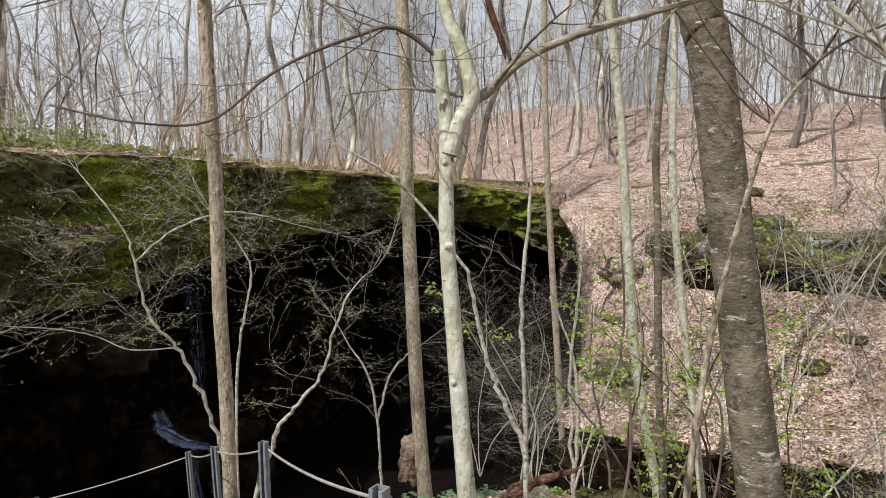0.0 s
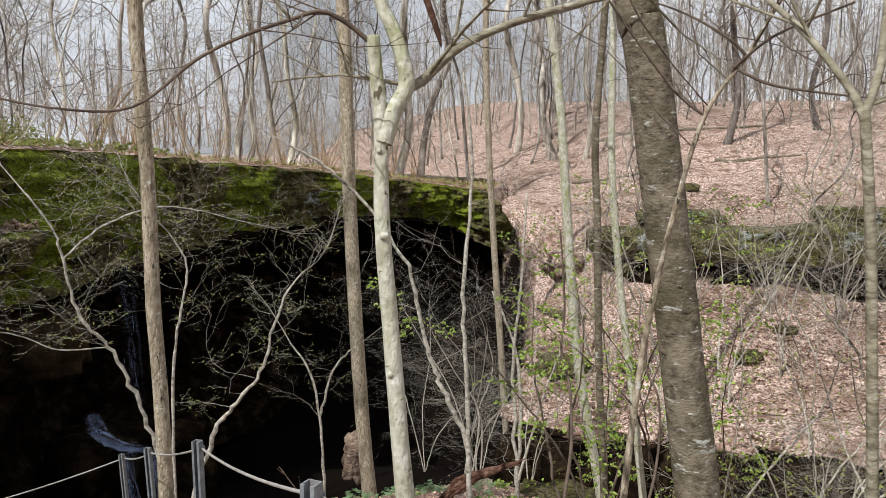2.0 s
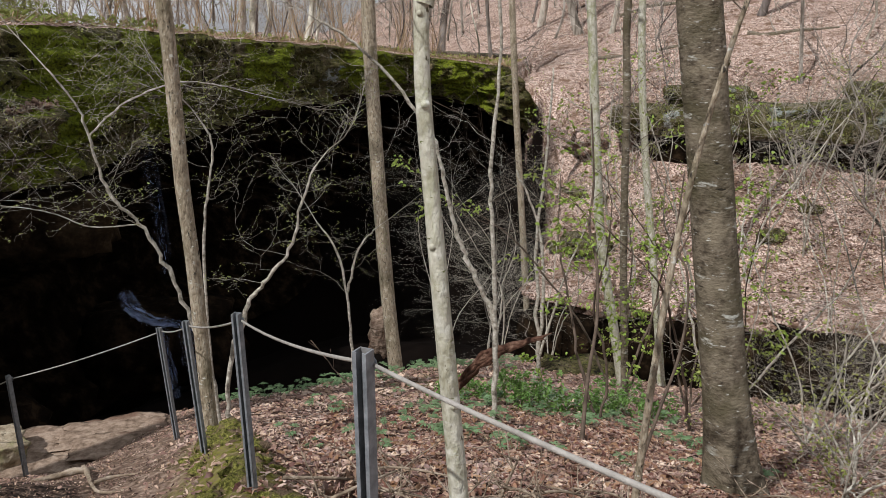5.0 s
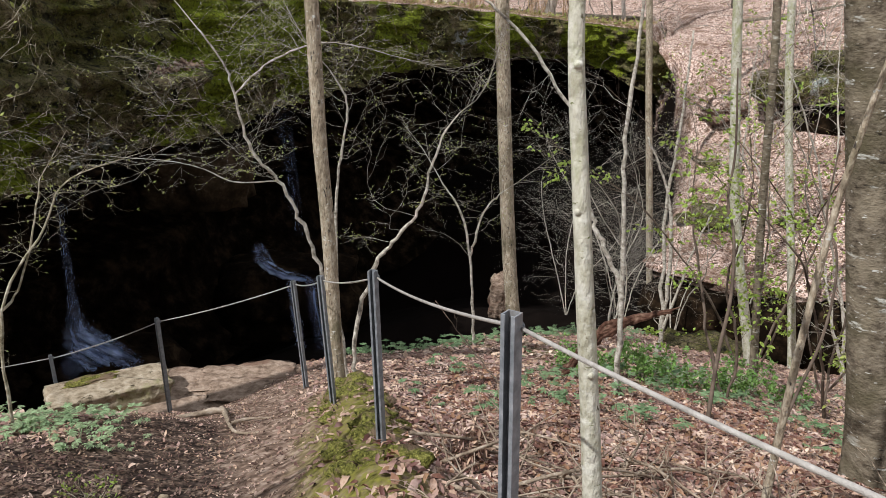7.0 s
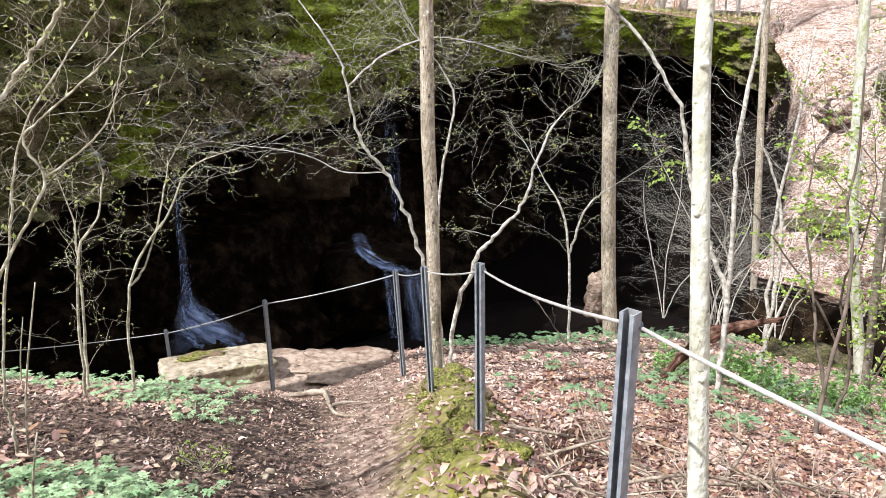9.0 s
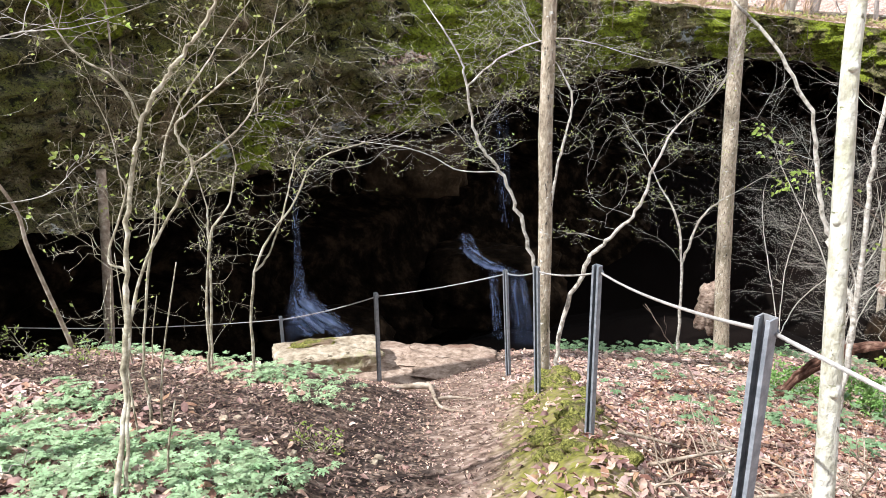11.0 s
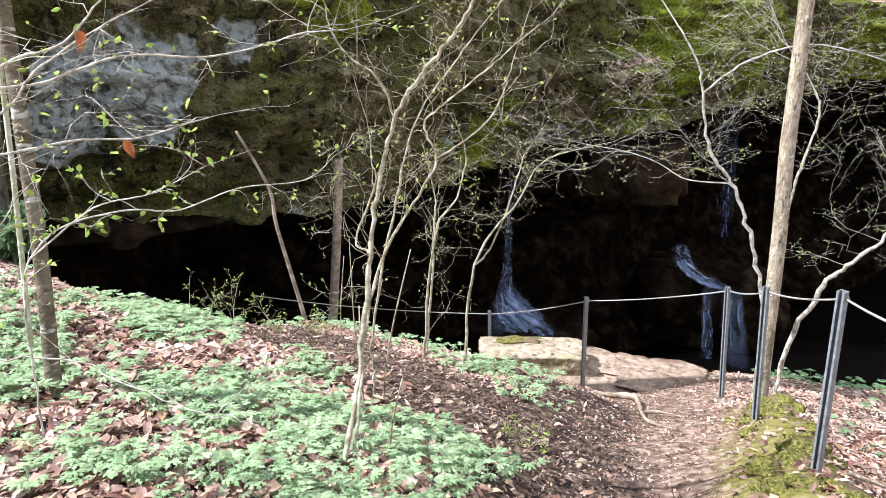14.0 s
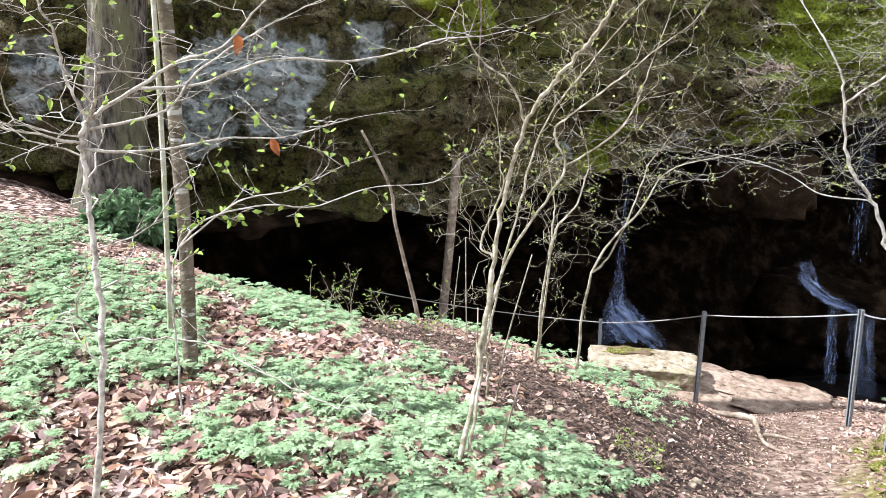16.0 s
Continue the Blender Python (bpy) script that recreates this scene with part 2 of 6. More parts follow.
CLIFF = cliff_mat()
# Tan sandstone, its colour darkened for the shade under the roof.
SHADED_TAN = mat("shaded_sandstone", [(0.3, (0.01, 0.0065, 0.004)), (0.52, (0.036, 0.024, 0.013)), (0.75, (0.1, 0.066, 0.038))], 2.2, rough=0.9, spec=0.03, bump=0.7, bump_scale=6, bump_dist=0.08)
# Rock lowered to near black: the shelter's shade is in this colour.
SHADED_ROCK = mat("shaded_rock", [(0.34, (0.0025, 0.0017, 0.001)), (0.5, (0.01, 0.0066, 0.004)), (0.7, (0.05, 0.032, 0.018))], 1.6, rough=0.9, spec=0.02, bump=0.7, bump_scale=4, bump_dist=0.1)
LEDGE_ROCK = mat("trail_sandstone", [(0.3, (0.1, 0.066, 0.045)), (0.5, (0.28, 0.205, 0.15)), (0.72, (0.46, 0.36, 0.28))], 9, rough=0.9, bump=0.8, bump_scale=14, stretch=(1, 1, 3), bump_dist=0.04,
                 patches=(0.16, 0.1, 0.07), patch_scale=2.2, patch_at=(0.52, 0.62))
TAN_ROCK = mat("tan_sandstone", [(0.3, (0.12, 0.088, 0.055)), (0.5, (0.32, 0.26, 0.18)), (0.72, (0.5, 0.43, 0.33))], 9, detail=12, rough=0.9, bump=0.9, bump_scale=18, second=[((0.07, 0.055, 0.035), 7, (0.6, 0.66))],
               patches=(0.2, 0.2, 0.07), patch_scale=1.8, patch_at=(0.58, 0.7), bump_dist=0.03)
MOSS_BRIGHT = mat("cushion_moss", [(0.36, (0.032, 0.033, 0.01)), (0.5, (0.155, 0.15, 0.034)), (0.66, (0.34, 0.325, 0.09))], 48, rough=1.0, bump=1.0, bump_scale=120, spec=0.1,
                  patches=(0.2, 0.14, 0.09), patch_scale=7, patch_at=(0.48, 0.58))
STEEL = mat("galvanised_steel", [(0.3, (0.11, 0.12, 0.13)), (0.55, (0.21, 0.22, 0.23)), (0.8, (0.33, 0.34, 0.35))], 30, rough=0.55, bump=0.1, bump_scale=90,
            patches=(0.2, 0.17, 0.14), patch_scale=7, patch_at=(0.6, 0.75), spec=0.5)
CABLE = mat("sheathed_cable", [(0.3, (0.27, 0.245, 0.215)), (0.7, (0.5, 0.465, 0.42))], 20, rough=0.5, bump=0.3, bump_scale=200, spec=0.5)
WOOD_RED = mat("rotten_wood", [(0.3, (0.03, 0.016, 0.011)), (0.52, (0.1, 0.05, 0.033)), (0.75, (0.26, 0.17, 0.12))], 11, rough=0.9, bump=0.8, bump_scale=20, stretch=(1, 1, 1))
WOOD_OLD = mat("weathered_wood", [(0.3, (0.11, 0.08, 0.055)), (0.52, (0.32, 0.25, 0.18)), (0.78, (0.58, 0.5, 0.41))], 12, rough=0.9, bump=0.6, bump_scale=30)


def water_mat():
    m = bpy.data.materials.new("falling_water")
    m.use_nodes = True
    n, l = m.node_tree.nodes, m.node_tree.links
    b = n["Principled BSDF"]
    b.inputs["Base Color"].default_value = (0.56, 0.68, 1.0, 1)
    b.inputs["Roughness"].default_value = 0.4
    al, fade, co, nz, rp, mu = (n.new("ShaderNodeAttribute"), n.new("ShaderNodeAttribute"), n.new("ShaderNodeCombineXYZ"), n.new("ShaderNodeTexNoise"), n.new("ShaderNodeValToRGB"), n.new("ShaderNodeMath"))
    al.attribute_name, fade.attribute_name = "down", "body"
    l.new(al.outputs["Fac"], co.inputs["Y"])
    l.new(co.outputs["Vector"], nz.inputs["Vector"])
    nz.inputs["Scale"].default_value, nz.inputs["Detail"].default_value = 1.0, 4
    rp.color_ramp.elements[0].position, rp.color_ramp.elements[1].position = 0.28, 0.6
    l.new(nz.outputs["Fac"], rp.inputs["Fac"])
    thin = n.new("ShaderNodeMath")
    mu.operation = thin.operation = "MULTIPLY"
    l.new(rp.outputs["Color"], mu.inputs[0])
    l.new(fade.outputs["Fac"], mu.inputs[1])
    thin.inputs[1].default_value = 0.68
    l.new(mu.outputs[0], thin.inputs[0])
    l.new(thin.outputs[0], b.inputs["Alpha"])
    return m


WATER = water_mat()


def ground_mat():
    """Leaf litter of many small dry leaves, bare soil on the trail and moss where the mesh's own cover values say so;
    shade is painted on near litter and in the hollow.
    """
    m = bpy.data.materials.new("forest_floor")
    m.use_nodes = True
    n, l = m.node_tree.nodes, m.node_tree.links
    b = n["Principled BSDF"]
    b.inputs["Roughness"].default_value, b.inputs["Specular IOR Level"].default_value = 0.95, 0.05
    tc = n.new("ShaderNodeTexCoord")
    wn_, wm = n.new("ShaderNodeTexNoise"), n.new("ShaderNodeVectorMath")
    wn_.inputs["Scale"].default_value = 7
    wn_.inputs["Detail"].default_value = 5
    l.new(tc.outputs["Object"], wn_.inputs["Vector"])
    wm.operation = "MULTIPLY_ADD"
    l.new(wn_.outputs["Color"], wm.inputs[0])
    wm.inputs[1].default_value = (0.16, 0.16, 0.16)
    l.new(tc.outputs["Object"], wm.inputs[2])
    vo = n.new("ShaderNodeTexVoronoi")
    vo.inputs["Scale"].default_value = 26
    l.new(wm.outputs[0], vo.inputs["Vector"])
    sp, rp = n.new("ShaderNodeSeparateColor"), n.new("ShaderNodeValToRGB")
    l.new(vo.outputs["Color"], sp.inputs["Color"])
    els = rp.color_ramp.elements
    for _ in range(3):
        els.new(0.5)
    for e, (pos, c) in zip(els, [(0.0, (0.03, 0.018, 0.013)), (0.22, (0.15, 0.09, 0.065)), (0.5, (0.42, 0.285, 0.22)), (0.75, (0.64, 0.48, 0.4)), (1.0, (0.84, 0.7, 0.61))]):
        e.position, e.color = pos, (*c, 1)
    l.new(sp.outputs[0], rp.inputs["Fac"])

    def mix(fac, a, colour):
        mx = n.new("ShaderNodeMix")
        mx.data_type = "RGBA"
        l.new(fac, mx.inputs[0])
        l.new(a, mx.inputs[6])
        if isinstance(colour, tuple):
            mx.inputs[7].default_value = (*colour, 1)
        else:
            l.new(colour, mx.inputs[7])
        return mx.outputs[2]

    def noise_ramp(scale, lo, hi, detail=6):
        z, r = n.new("ShaderNodeTexNoise"), n.new("ShaderNodeValToRGB")
        z.inputs["Scale"].default_value, z.inputs["Detail"].default_value = scale, detail
        l.new(tc.outputs["Object"], z.inputs["Vector"])
        r.color_ramp.elements[0].position, r.color_ramp.elements[1].position = lo, hi
        l.new(z.outputs["Fac"], r.inputs["Fac"])
        return r.outputs["Color"]

    col = mix(noise_ramp(0.5, 0.5, 0.72), rp.outputs["Color"], (0.2, 0.13, 0.095))
    col = mix(noise_ramp(2.3, 0.54, 0.66), col, (0.17, 0.105, 0.07))
    col = mix(noise_ramp(7.0, 0.57, 0.65), col, (0.1, 0.06, 0.042))
    soil_grain, soil = n.new("ShaderNodeTexNoise"), n.new("ShaderNodeValToRGB")
    soil_grain.inputs["Scale"].default_value, soil_grain.inputs["Detail"].default_value = 14, 10
    l.new(tc.outputs["Object"], soil_grain.inputs["Vector"])
    els = soil.color_ramp.elements
    els.new(0.5)
    for e, (pos, c) in zip(els, [(0.3, (0.065, 0.042, 0.03)), (0.5, (0.195, 0.135, 0.1)), (0.72, (0.42, 0.32, 0.25))]):
        e.position, e.color = pos, (*c, 1)
    l.new(soil_grain.outputs["Fac"], soil.inputs["Fac"])
    moss_grain = noise_ramp(30, 0.3, 0.7)
    dark_soil = mix(noise_ramp(34, 0.42, 0.62), mix(noise_ramp(9, 0.4, 0.6), soil.outputs["Color"], (0.05, 0.036, 0.03)), (0.022, 0.016, 0.013))
    # Dark litter tone painted in as the shadow gaps between near leaves.
    gap_litter = mix(noise_ramp(12, 0.4, 0.6), rp.outputs["Color"], (0.05, 0.03, 0.022))
    for name, colour in (("gap_shade", gap_litter), ("trail", soil.outputs["Color"]), ("humus", dark_soil), ("moss", None), ("hollow_shade", None)):
        at = n.new("ShaderNodeAttribute")
        at.attribute_name = name
        mul, cl = n.new("ShaderNodeMath"), noise_ramp(3.0 if name != "hollow_shade" else 0.8, 0.3, 0.7)
        mul.operation = "MULTIPLY_ADD"
        mul.use_clamp = True
        l.new(at.outputs["Fac"], mul.inputs[0])
        mul.inputs[1].default_value = 2.0
        sub = n.new("ShaderNodeMath")
        sub.operation = "MULTIPLY_ADD"
        sub.inputs[1].default_value, sub.inputs[2].default_value = 0.7, -0.7
        l.new(cl, sub.inputs[0])
        l.new(sub.outputs[0], mul.inputs[2])
        if name == "moss":
            colour = mix(moss_grain, (mix(noise_ramp(9, 0.4, 0.6), soil.outputs["Color"], (0.07, 0.065, 0.016))), (0.2, 0.19, 0.038))
        # Near black painted over the hollow's floor in place of its shade.
        if name == "hollow_shade":
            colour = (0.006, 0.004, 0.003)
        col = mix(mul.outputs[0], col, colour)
    l.new(col, b.inputs["Base Color"])
    bz, bp = n.new("ShaderNodeTexNoise"), n.new("ShaderNodeBump")
    bz.inputs["Scale"].default_value, bz.inputs["Detail"].default_value = 22, 6
    l.new(tc.outputs["Object"], bz.inputs["Vector"])
    ad = n.new("ShaderNodeMath")
    ad.operation = "MULTIPLY_ADD"
    l.new(vo.outputs["Distance"], ad.inputs[0])
    ad.inputs[1].default_value = -0.6
    l.new(bz.outputs["Fac"], ad.inputs[2])
    bp.inputs["Strength"].default_value, bp.inputs["Distance"].default_value = 0.5, 0.012
    l.new(ad.outputs[0], bp.inputs["Height"])
    l.new(bp.outputs["Normal"], b.inputs["Normal"])
    return m


FLOOR = ground_mat()


# ---- building helpers ----
def mesh_ob(name, verts, faces, material, parent=None, label="", smooth=True):
    me = bpy.data.meshes.new(name)
    me.from_pydata(verts, [], faces)
    me.materials.append(material)
    if smooth:
        me.polygons.foreach_set("use_smooth", [True] * len(me.polygons))
    ob = new(name, me)
    if parent:
        ob.parent = parent
        ob.matrix_parent_inverse = parent.matrix_world.inverted()
    if label:
        ob["label"] = label
    return ob


def part(name, bm, material, parent, label=""):
    """Links a bmesh as one mesh object under a thing or a part."""
    me = bpy.data.meshes.new(name)
    bm.to_mesh(me)
    bm.free()
    me.materials.append(material)
    ob = new(name, me)
    if parent:
        ob.parent = parent
    if label:
        ob["label"] = label
    return ob


def thing(name, label, category, at=(0, 0, 0), group="", kind=""):
    ob = tagged(new(name), label, category, group, kind)
    ob.location = at
    return ob


class Wood:
    """Gathers tapered tubes and leaf blades into one list of vertices and faces."""

    def __init__(self, keep=1.0):
        self.v, self.f, self.keep = [], [], keep

    def tube(self, pts, radii, sides=5, cap=True):
        pts = [Vector(p) for p in pts]
        base, n = len(self.v), len(pts)
        side = None
        for i, p in enumerate(pts):
            d = (pts[min(i + 1, n - 1)] - pts[max(i - 1, 0)]).normalized()
            if side is None:
                side = d.orthogonal().normalized()
            side = (side - d * side.dot(d)).normalized()
            up = d.cross(side)
            for k in range(sides):
                a = 2 * math.pi * k / sides
                self.v.append(p + (side * math.cos(a) + up * math.sin(a)) * radii[i])
        for i in range(n - 1):
            for k in range(sides):
                a, b = base + i * sides + k, base + i * sides + (k + 1) % sides
                self.f.append((a, b, b + sides, a + sides))
        if cap:
            self.f.append(tuple(base + (n - 1) * sides + k for k in range(sides)))

    def blade(self, p, d, length, width, rng, fold=0.25):
        """A pointed leaf, folded along its middle; keep is the share of leaves that have come out."""
        if rng.random() > self.keep:
            return
        d = Vector(d).normalized()
        s = d.cross(Vector((rng.uniform(-1, 1), rng.uniform(-1, 1), rng.uniform(-0.2, 1)))).normalized()
        up = s.cross(d) * fold * width
        p, b = Vector(p), len(self.v)
        if length < 0.03:
            m = p + d * length * 0.45 - up
            self.v += [p, m + s * width * 0.5 + up * 2, p + d * length, m - s * width * 0.5 + up * 2, m]
            self.f += [(b, b + 1, b + 4), (b + 1, b + 2, b + 4), (b + 4, b + 2, b + 3), (b, b + 4, b + 3)]
            return
        droop = Vector((0, 0, -0.25 * length))
        self.v.append(p)
        for t, k in ((0.2, 0.62), (0.45, 1.0), (0.72, 0.66)):
            m = p + d * length * t + droop * t * t
            self.v += [m + s * width * 0.5 * k + up, m - up * 0.5, m - s * width * 0.5 * k + up]
        self.v.append(p + d * length + droop)
        self.f += [(b, b + 1, b + 2), (b, b + 2, b + 3), (b + 7, b + 10, b + 8), (b + 8, b + 10, b + 9)]
        for i in (1, 4):
            self.f += [(b + i, b + i + 3, b + i + 4, b + i + 1), (b + i + 1, b + i + 4, b + i + 5, b + i + 2)]

    def make(self, name, material, parent=None, label="", smooth=True):
        return mesh_ob(name, self.v, self.f, material, parent, label, smooth)


def smooth_line(pts, steps=6):
    """A smooth line through a few points."""
    pts = [Vector(p) for p in pts]
    if len(pts) < 3:
        return [pts[0].lerp(pts[-1], i / steps) for i in range(steps + 1)]
    out = []
    for i in range(len(pts) - 1):
        a, b = pts[i], pts[i + 1]
        ta = (pts[i + 1] - pts[max(i - 1, 0)]) * 0.5
        tb = (pts[min(i + 2, len(pts) - 1)] - pts[i]) * 0.5
        for k in range(steps):
            t = k / steps
            t2, t3 = t * t, t * t * t
            out.append(a * (2 * t3 - 3 * t2 + 1) + ta * (t3 - 2 * t2 + t) + b * (-2 * t3 + 3 * t2) + tb * (t3 - t2))
    return out + [pts[-1]]


def twigs(wood, p, d, length, r, rng, level, flat=0.5, leaves=None, leaf=(0.02, 0.012), rise=0.1, kids=5, sides=4, wander=0.25, leaf_n=2, grain=2.6):
    """A crooked twig with smaller twigs at its sides, spreading more in the flat the nearer flat is to 1."""
    p, d = Vector(p), Vector(d).normalized()
    n = max(3, int(3 + length * grain)) if level > 0 else (3 if grain > 3 else 2)
    pts, dirs = [p.copy()], [d.copy()]
    for _ in range(n):
        j = Vector((rng.gauss(0, 1), rng.gauss(0, 1), rng.gauss(0, 1) * (1 - 0.6 * flat)))
        d = (d + j * wander * 0.5 + Vector((0, 0, rise * 0.3))).normalized()
        p = p + d * (length / n)
        pts.append(p.copy())
        dirs.append(d.copy())
    wood.tube(pts, [r * (1 - 0.72 * i / n) for i in range(n + 1)], sides, cap=False)
    if level > 0:
        for k in range(kids):
            t = 0.2 + 0.8 * (k + rng.random()) / kids
            i = min(n - 1, int(t * n))
            q = pts[i].lerp(pts[i + 1], t * n - i)
            s = dirs[i].cross(Vector((0, 0, 1)))
            s = s.normalized() if s.length > 0.1 else Vector((1, 0, 0))
            a = rng.uniform(-0.5, 0.5) + (math.pi if k % 2 else 0) if flat > 0.3 else rng.uniform(0, 2 * math.pi)
            w = s * math.cos(a) + dirs[i].cross(s) * math.sin(a)
            dd = dirs[i] * rng.uniform(0.5, 1.0) + w * rng.uniform(0.6, 1.1)
            twigs(wood, q, dd, length * rng.uniform(0.3, 0.6) * (1.15 - 0.5 * t), max(r * 0.5, 0.0009), rng, level - 1, flat, leaves, leaf, rise, max(3, kids - 1), max(3, sides - 1), wander, leaf_n, grain)
    if leaves is not None and level <= 1:
        for _ in range(leaf_n):
            i = rng.randrange(1, n + 1)
            for _ in range(rng.choice((1, 2, 2, 3))):
                dd = dirs[i] + Vector((rng.gauss(0, 0.6), rng.gauss(0, 0.6), rng.gauss(0.2, 0.5)))
                s = rng.uniform(0.6, 1.3)
                leaves.blade(pts[i], dd, leaf[0] * s, leaf[1] * s, rng)
    return pts, dirs


# ---- the lie of the land ----
def soft(v, k=2.0):
    return v if v * k > 30 else math.log1p(math.exp(v * k)) / k


def ramp(v, a, b):
    t = min(1.0, max(0.0, (v - a) / (b - a)))
    return t * t * (3 - 2 * t)


def fbm(x, y, z=0.0, octaves=4):
    return noise.fractal(Vector((x, y, z)), 1.0, 2.0, octaves)


def along(table, s):
    for (a, za), (b, zb) in zip(table, table[1:]):
        if s < b:
            return za + (zb - za) * max(0.0, (s - a) / (b - a))
    return table[-1][1]


HILL = [(10, -14), (23.6, -8.4), (24.4, -5.9), (31, -4.1), (33.4, -3.3), (35.2, -1.1), (42, -0.5), (56, 3.6), (75, 6.0), (120, 9.0), (600, 16.0)]


def hill(x, y):
    h = along(HILL, y + 0.55 * x - 0.25 * max(0.0, x - 14))
    return h if h < -0.3 else -0.3 + (h + 0.3) * ramp(x + 0.12 * y, 3, 25)


def trail_x(y):
    return -1.45 - 0.43 * (y - 2.5)


def on_trail(x, y):
    return math.exp(-((x - trail_x(y)) / (0.55 + 0.05 * max(0.0, y))) ** 2) * ramp(y, -1, 1) * (1 - ramp(y, 9, 11))


def bare_bank(x, y):
    """A strip of bare dark soil that runs down the bank to the trail."""
    return ramp(y + 0.15 * (x + 3), 2.5, 2.95) * (1 - ramp(y + 0.15 * (x + 3), 3.75, 4.2)) * ramp(x, -6.0, -5.2) * (1 - ramp(x, -2.3, -1.9))


def moss_bank(x, y):
    """The mossy rise between the trail and the fence."""
    return math.exp(-((x + 0.92 + 0.28 * (y - 3.4)) / 0.34) ** 2) * ramp(y, 2.3, 3.1) * (1 - ramp(y, 5.6, 6.6))


def near_ground(x, y):
    z = -0.36 * soft(y - 1.0) - 0.17 * soft(x - 0.6) * ramp(y, 1, 5) - 0.03 * min(0.0, y) + 0.0
    z -= 0.2 * on_trail(x, y) ** 1.5
    z += 0.1 * math.exp(-((x + 2.95) / 0.3) ** 2 - ((y - 5.35) / 0.4) ** 2)
    z += 0.24 * moss_bank(x - 0.12, y)
    z -= 0.08 * soft(-3.0 - x) * ramp(y, 2.0, 4.0) * (1 - ramp(y, 4.5, 7.0))
    z -= 0.33 * soft(-2.6 - x) * ramp(y, 4.5, 7.0)
    return z


def beyond(x, y):
    """How far past the brink of the hollow."""
    left = (-5.35 - 0.15 * max(0.0, 3.2 - y) - 0.35 * ramp(y, 6.2, 8.0) - x) * ramp(y - 0.25 * max(0.0, -5.5 - x), 2.1, 3.3)
    back = y - (9.5 + 2.3 * soft(x + 2.0))
    return max(left, back, 0.0)


def hollow(x, y):
    return max(-7.6, -2.3 - 0.34 * (y - 3.0))


def zg(x, y):
    z = near_ground(x, y)
    d = beyond(x, y)
    if d > 0:
        low = min(z, hollow(x, y))
        z = max(z - 0.35 * d - 0.95 * max(0.0, d - 0.3), low)
    if x > -20:
        cut = ramp(0.2 * y - 0.15 - 1.7 * ramp(y, 32, 36) - x + 0.9 * fbm(x * 0.4, y * 0.4, 3.0), 0.0, 1.8) * (1 - ramp(y, 46, 52))
        z = max(z, hill(x, y) - 6.0 * cut)
    far = ramp(math.hypot(x, y - 3), 4, 30)
    z += (0.05 + 0.3 * far) * fbm(x * (0.5 - 0.3 * far), y * (0.5 - 0.3 * far)) + 0.03 * fbm(x * 2.2, y * 2.2, 4.0)
    if far < 0.2:
        z += 0.014 * fbm(x * 6.5, y * 6.5, 6.0, 3)
    return z


def build_ground():
    n, k, reach, cx, cy = 390, 5.8, 420.0, -1.5, 4.5
    axis = [reach * math.sinh(k * (2 * i / n - 1)) / math.sinh(k) for i in range(n + 1)]
    verts, trail, moss, hollow_shade, humus, gap_shade = [], [], [], [], [], []
    for b in axis:
        for a in axis:
            x, y = a + cx, b + cy
            verts.append((x, y, zg(x, y)))
            trail.append(min(1.0, 1.5 * on_trail(x, y) ** 0.5 + 1.3 * bare_bank(x, y)))
            humus.append(min(1.0, 1.2 * bare_bank(x, y) + 0.85 * on_trail(x + 0.15, y) ** 0.6 * ramp(trail_x(y) + 0.3 - x, -0.15, 0.3) * (1 - ramp(y, 5.0, 6.4))))
            # Near ground is darkened as shadow under the loose leaves.
            gap_shade.append(0.8 * (1 - ramp(math.hypot(x + 1, y - 4), 8, 15)))
            moss.append(0.95 * moss_bank(x, y)
                        + 0.45 * math.exp(-((x - 1.5) / 2.5) ** 2 - ((y - 11) / 3) ** 2))
            # How strongly the hollow's floor is darkened as if in shadow.
            hollow_shade.append(ramp(beyond(x, y), 0.6, 2.0) * (1 - ramp(x - 0.17 * y, -0.6, 0.8)) * (1 - ramp(verts[-1][2], -2.4, -1.6)))
    m = n + 1
    faces = [(j * m + i, j * m + i + 1, (j + 1) * m + i + 1, (j + 1) * m + i) for j in range(n) for i in range(n)]
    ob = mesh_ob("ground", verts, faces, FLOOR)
    for name, vals in (("trail", trail), ("moss", moss), ("hollow_shade", hollow_shade), ("humus", humus), ("gap_shade", gap_shade)):
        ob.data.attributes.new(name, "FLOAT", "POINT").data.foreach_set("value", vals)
    return tagged(ob, "sloping forest floor under dry brown leaf litter with a bare trail", "ground", kind="structure")


build_ground()

# The cliff's brink in plan: a rock shelter that bends from beside the trail round to the far corner.
BRINK = [(-14.5, -4.0), (-11.2, 0.6), (-9.2, 3.6), (-8.4, 7.2), (-8.1, 12.5), (-7.4, 19.5), (-5.6, 26.5), (-1.5, 32.4), (2.2, 34.9), (4.5, 34.6), (6.9, 37.5), (9.5, 46.0)]
BRINK_LINE = smooth_line([(x, y, 0) for x, y in BRINK], 24)
TOPS = [(0, 2.4), (0.18, 2.1), (0.3, 1.9), (0.36, 1.75), (0.47, 1.6), (0.6, 1.0), (0.7, 0.35), (0.8, 0.0), (0.818, -0.3), (0.84, -1.5), (0.9, -3.0), (1.0, -4.5)]
LIPS = [(0, 0.9), (0.09, 0.1), (0.18, -1.25), (0.27, -1.36), (0.36, -1.55), (0.47, -1.6), (0.54, -1.3), (0.62, -1.0), (0.7, -1.35), (0.76, -1.9), (0.82, -2.6), (0.9, -5.5), (1.0, -6.5)]


